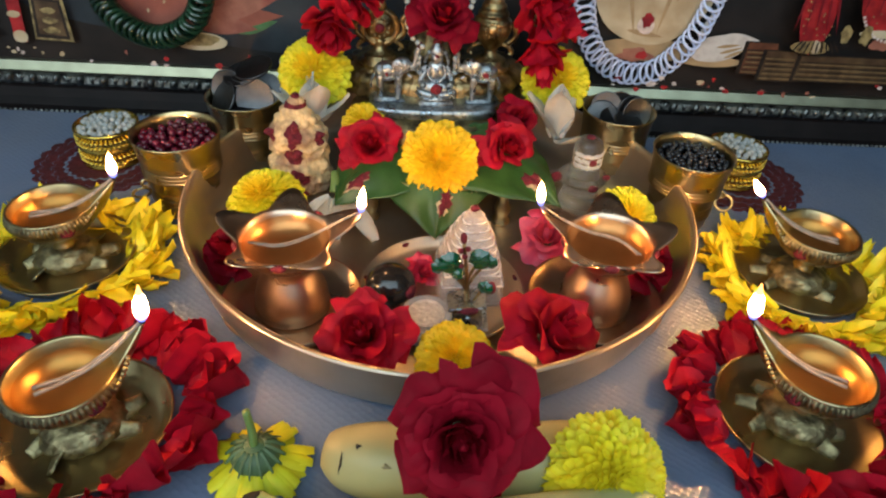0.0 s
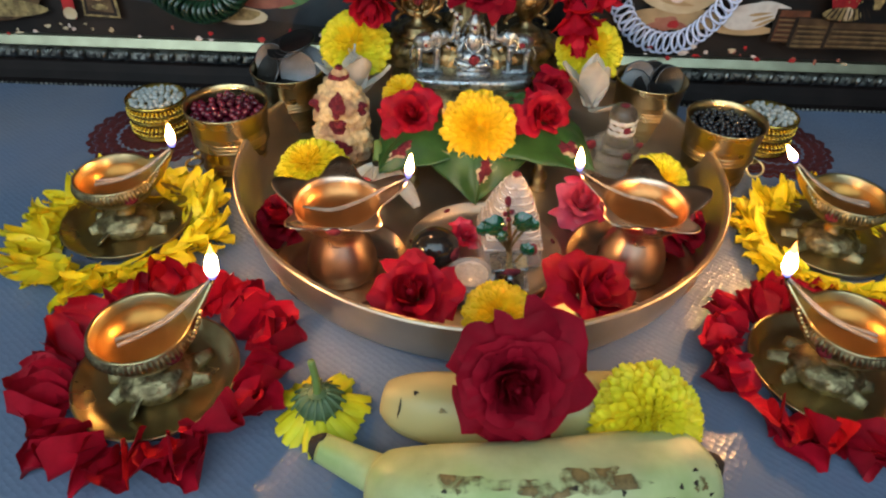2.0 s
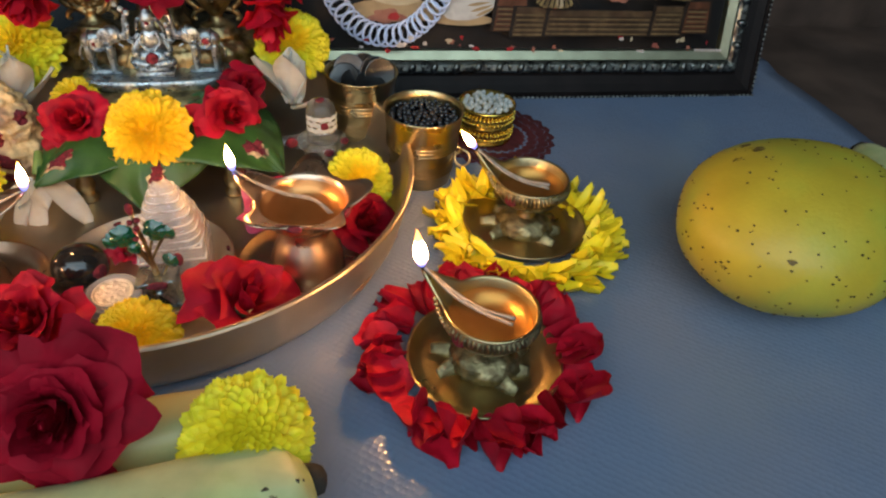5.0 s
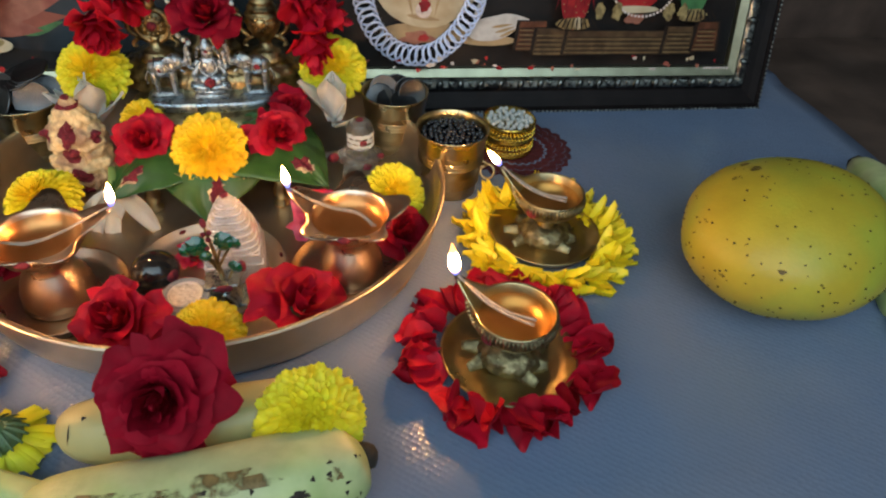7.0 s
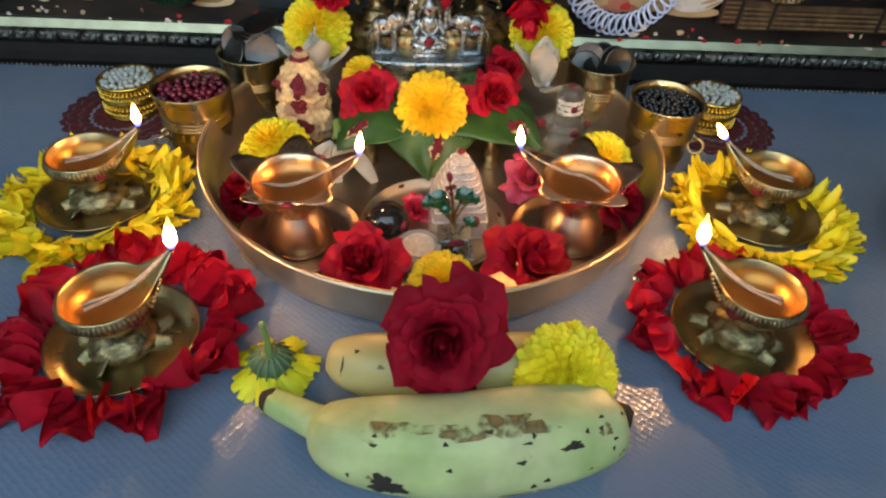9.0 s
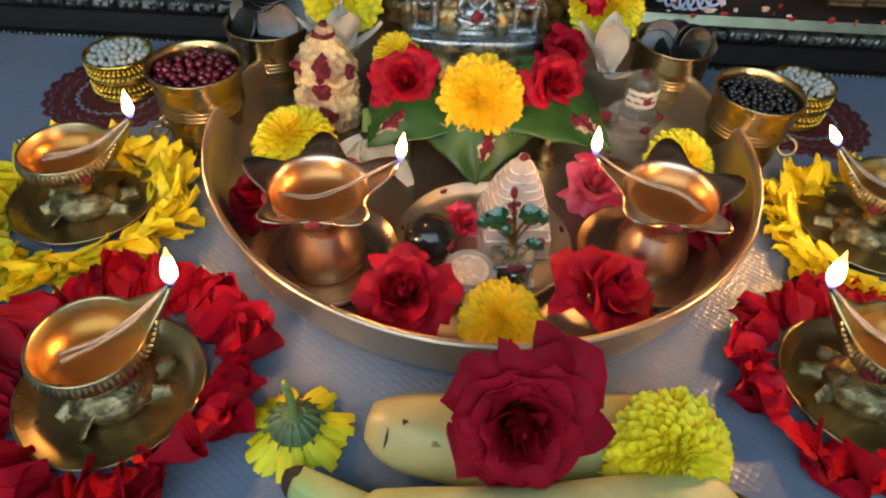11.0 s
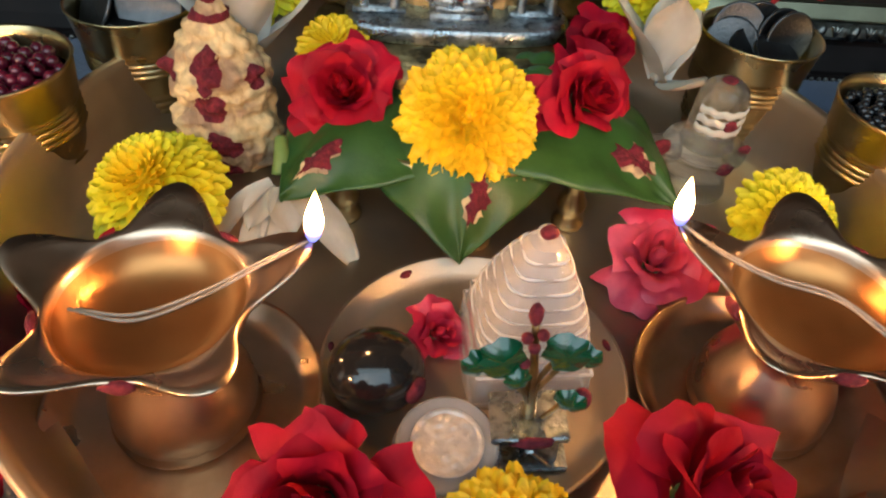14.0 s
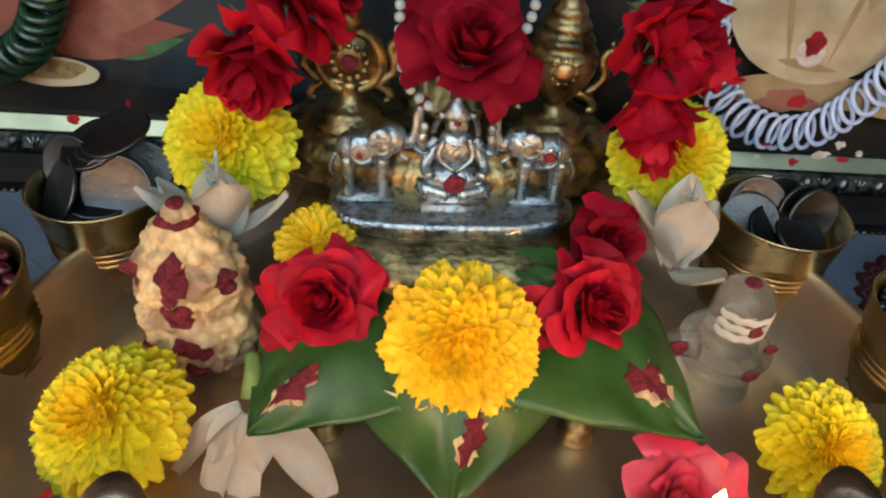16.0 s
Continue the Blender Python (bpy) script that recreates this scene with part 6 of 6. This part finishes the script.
    # seated figure in cream robes, plain
    shape("robe_shadow", flat_blob(0.160, 0.0700, 0.040, 0.0085, 0.1, 11), shade)
    shape("robe", flat_blob(0.160, 0.125, 0.050, 0.051, 0.06, 12), cream)
    shape("robe_fold", petal_shape(0.125, 0.150, 0.068, 0.006, -62), shade)
    shape("robe_fold", petal_shape(0.199, 0.150, 0.062, 0.005, -118), shade)
    shape("robe_knee", flat_blob(0.1575, 0.1000, 0.0215, 0.0225, 0.06, 13), cream)
    shape("robe_fold", petal_shape(0.1400, 0.1230, 0.045, 0.0016, -78), shade)
    shape("robe_fold", petal_shape(0.1770, 0.1250, 0.045, 0.0016, -104), shade)
    shape("robe_fold", petal_shape(0.1430, 0.0840, 0.030, 0.0022, -8), shade)
    shape("robe_mark", flat_blob(0.1575, 0.0880, 0.0065, 0.0065, 0.1, 14), pale)
    shape("robe_mark", flat_blob(0.1580, 0.0915, 0.0048, 0.0052, 0.6, 15), redp)
    shape("ground_mark", flat_blob(0.152, 0.0660, 0.0130, 0.0045, 0.5, 16), coral2)
    shape("ground_mark", flat_blob(0.1575, 0.0655, 0.0045, 0.003, 0.5, 17), redp)
    # swan
    shape("swan_shade", flat_blob(0.213, 0.0635, 0.024, 0.0040, 0.1, 18), shade)
    shape("swan", flat_blob(0.216, 0.0735, 0.0215, 0.0100, 0.12, 19, 10), white)
    shape("swan_tail", petal_shape(0.212, 0.0785, 0.036, 0.0060, 4), white)
    shape("swan_neck", petal_shape(0.200, 0.0760, 0.030, 0.0035, 70), white)
    for k, (x, z) in enumerate(((0.215, 0.0745), (0.218, 0.0700), (0.222, 0.0665))):
        shape("swan_feather", petal_shape(x, z, 0.019, 0.0012, 8 + 8 * k), shade)
    # steps
    for x0, x1, z0, z1, tone in ((0.2370, 0.2640, 0.0560, 0.0795, russet), (0.2520, 0.2800, 0.0520, 0.0740, brown), (0.2790, 0.3700, 0.0530, 0.0720, brown), (0.3690, 0.3960, 0.0535, 0.0760, brown), (0.3960, 0.4180, 0.0560, 0.0800, russet)):
        shape("step_shadow", [(x0 - 0.003, z0 - 0.001), (x1 + 0.003, z0 - 0.001), (x1 + 0.001, z1 + 0.001), (x0, z1 + 0.001)], dusk)
        shape("step", [(x0, z0), (x1, z0), (x1 - 0.001, z1), (x0 + 0.003, z1)], tone)
        zz = z0 + 0.0006
        while zz < z1 - 0.006:
            inset = 0.0022 * math.sin(math.pi * (zz - z0) / (z1 - z0)) + 0.0006
            shape("step_edge", [(x0 + inset, zz), (x1 - inset, zz), (x1 - inset, zz + 0.0011), (x0 + inset, zz + 0.0011)], brown2)
            shape("step_groove", [(x0 + inset, zz + 0.0018), (x1 - inset, zz + 0.0018), (x1 - inset, zz + 0.0025), (x0 + inset, zz + 0.0025)], dusk)
            zz += 0.0038
        shape("step_top", [(x0 + 0.001, z1 - 0.0045), (x1 - 0.001, z1 - 0.0045), (x1 - 0.003, z1), (x0 + 0.004, z1)], tone)
    shape("red_robe", flat_blob(0.284, 0.108, 0.013, 0.034, 0.1, 20), redp)
    shape("robe_hem", flat_blob(0.284, 0.0785, 0.0145, 0.0050, 0.2, 21), gold)
    shape("foot", flat_blob(0.288, 0.0790, 0.0035, 0.0050, 0.1, 22), cream)
    shape("red_skirt", flat_blob(0.338, 0.120, 0.024, 0.032, 0.1, 23), redp)
    shape("skirt_hem", flat_blob(0.338, 0.0905, 0.020, 0.0030, 0.1, 24), cream)
    shape("lotus_foot", flat_blob(0.338, 0.0830, 0.0085, 0.0042, 0.4, 25), coral2)
    shape("side_robe", flat_blob(0.389, 0.112, 0.013, 0.030, 0.1, 26), green)
    shape("robe_hem", flat_blob(0.389, 0.0860, 0.0145, 0.0050, 0.2, 27), gold)
    for cx, cz, half, tall in ((0.284, 0.108, 0.011, 0.028), (0.338, 0.120, 0.020, 0.026)):
        for k in range(5):
            shape("robe_fold", petal_shape(cx + half * (k - 2) * 0.42, cz + tall * 0.8, tall * 1.5, 0.0011, -90 + 5 * (k - 2)), wine)
        for _ in range(26):
            shape("robe_dot", flat_blob(cx + srng.uniform(-half, half), cz + srng.uniform(-tall, tall), 0.0006, 0.0007, 0.1, 4, 0, 8), gold)
    for cx, cz in ((0.284, 0.0785), (0.389, 0.0860)):
        for k in range(9):
            shape("hem_pleat", petal_shape(cx + 0.0028 * (k - 4), cz + 0.0065, 0.0125, 0.0007, -90 - 9 * (4 - k)), dusk)
    for k in range(22):
        a = math.pi * (1.08 + 0.84 * k / 21)
        shape("garland_bead", flat_blob(0.338 + 0.026 * math.cos(a), 0.108 + 0.022 * math.sin(a), 0.0012, 0.0012, 0.1, k, 0, 8), pale)
    for x in (0.301, 0.316, 0.362, 0.374):
        shape("ornament", flat_blob(x, 0.090, 0.0045, 0.0065, 0.5, x * 50), gold)
    for _ in range(70):
        cx, cz = srng.uniform(-0.48, 0.43), srng.uniform(0.0435, 0.0545)
        shape("scattered_petal", flat_blob(cx, cz, srng.uniform(0.0008, 0.0032), srng.uniform(0.0007, 0.0020), 0.8, _, 0, 12), (pale, coral2, cream, redp)[_ % 4])
    for k in range(9):
        shape("maker_mark", [(0.397 + 0.0026 * k, 0.0445), (0.3988 + 0.0026 * k, 0.0445), (0.3988 + 0.0026 * k, 0.0465), (0.397 + 0.0026 * k, 0.0465)], pale)


framed_picture()
SLOPE = pose(0, 0.1425, 0.0002, -14, 0, -0.8)


def ring_garland():
    t = thing("ring_garland", "garland of overlapping white rings hanging on the picture", "garland")
    t.matrix_basis = SLOPE
    line = curve_points([(0.098, 0, 0.190), (0.1045, 0, 0.135), (0.1075, 0, 0.098), (0.1160, 0, 0.073), (0.1330, 0, 0.0565), (0.1560, 0, 0.0520), (0.1760, 0, 0.0605), (0.1900, 0, 0.0760), (0.2010, 0, 0.098), (0.2120, 0, 0.140), (0.222, 0, 0.190)], 40)
    me = mesh_of("ring", torus(0.0078, 0.0011, 30, 8), RING_WHITE)
    rng = random.Random(31)
    last = None
    for i, p in enumerate(line[:-1]):
        if last is None or (p - last).length > 0.0056:
            d = line[i + 1] - p
            a = math.degrees(math.atan2(d.z, d.x))
            part("ring", me, None, t, at=pose(p.x, -0.0060 + rng.uniform(-0.001, 0.001), p.z, 0, -a, 0) @ pose(0, 0, 0, 90 + rng.uniform(-6, 6), 0, 0) @ pose(0, 0, 0, 0, 32 + rng.uniform(-8, 8), 0))
            last = p


ring_garland()


def leaf_garland():
    t = thing("green_garland", "thick garland of glossy dark green folded leaves hanging on the picture", "garland")
    t.matrix_basis = SLOPE
    line = curve_points([(-0.262, 0, 0.185), (-0.256, 0, 0.130), (-0.2515, 0, 0.095), (-0.2400, 0, 0.0740), (-0.2130, 0, 0.0630), (-0.1880, 0, 0.0720), (-0.1760, 0, 0.093), (-0.170, 0, 0.130), (-0.164, 0, 0.185)], 40)
    me = mesh_of("folded_leaf", torus(0.0080, 0.0018, 26, 8), GARLAND_GREEN)
    rng = random.Random(33)
    last = None
    for i, p in enumerate(line[:-1]):
        if last is None or (p - last).length > 0.0042:
            d = line[i + 1] - p
            a = math.degrees(math.atan2(d.z, d.x))
            part("folded_leaf", me, None, t, at=pose(p.x, -0.0080, p.z, 0, -a, 0) @ pose(0, 0, 0, 90 + rng.uniform(-10, 10), 0, 0) @ pose(0, 0, 0, 0, 62 + rng.uniform(-10, 10), 0) @ Matrix.Diagonal((1.15, 0.95, 1, 1)))
            last = p


leaf_garland()
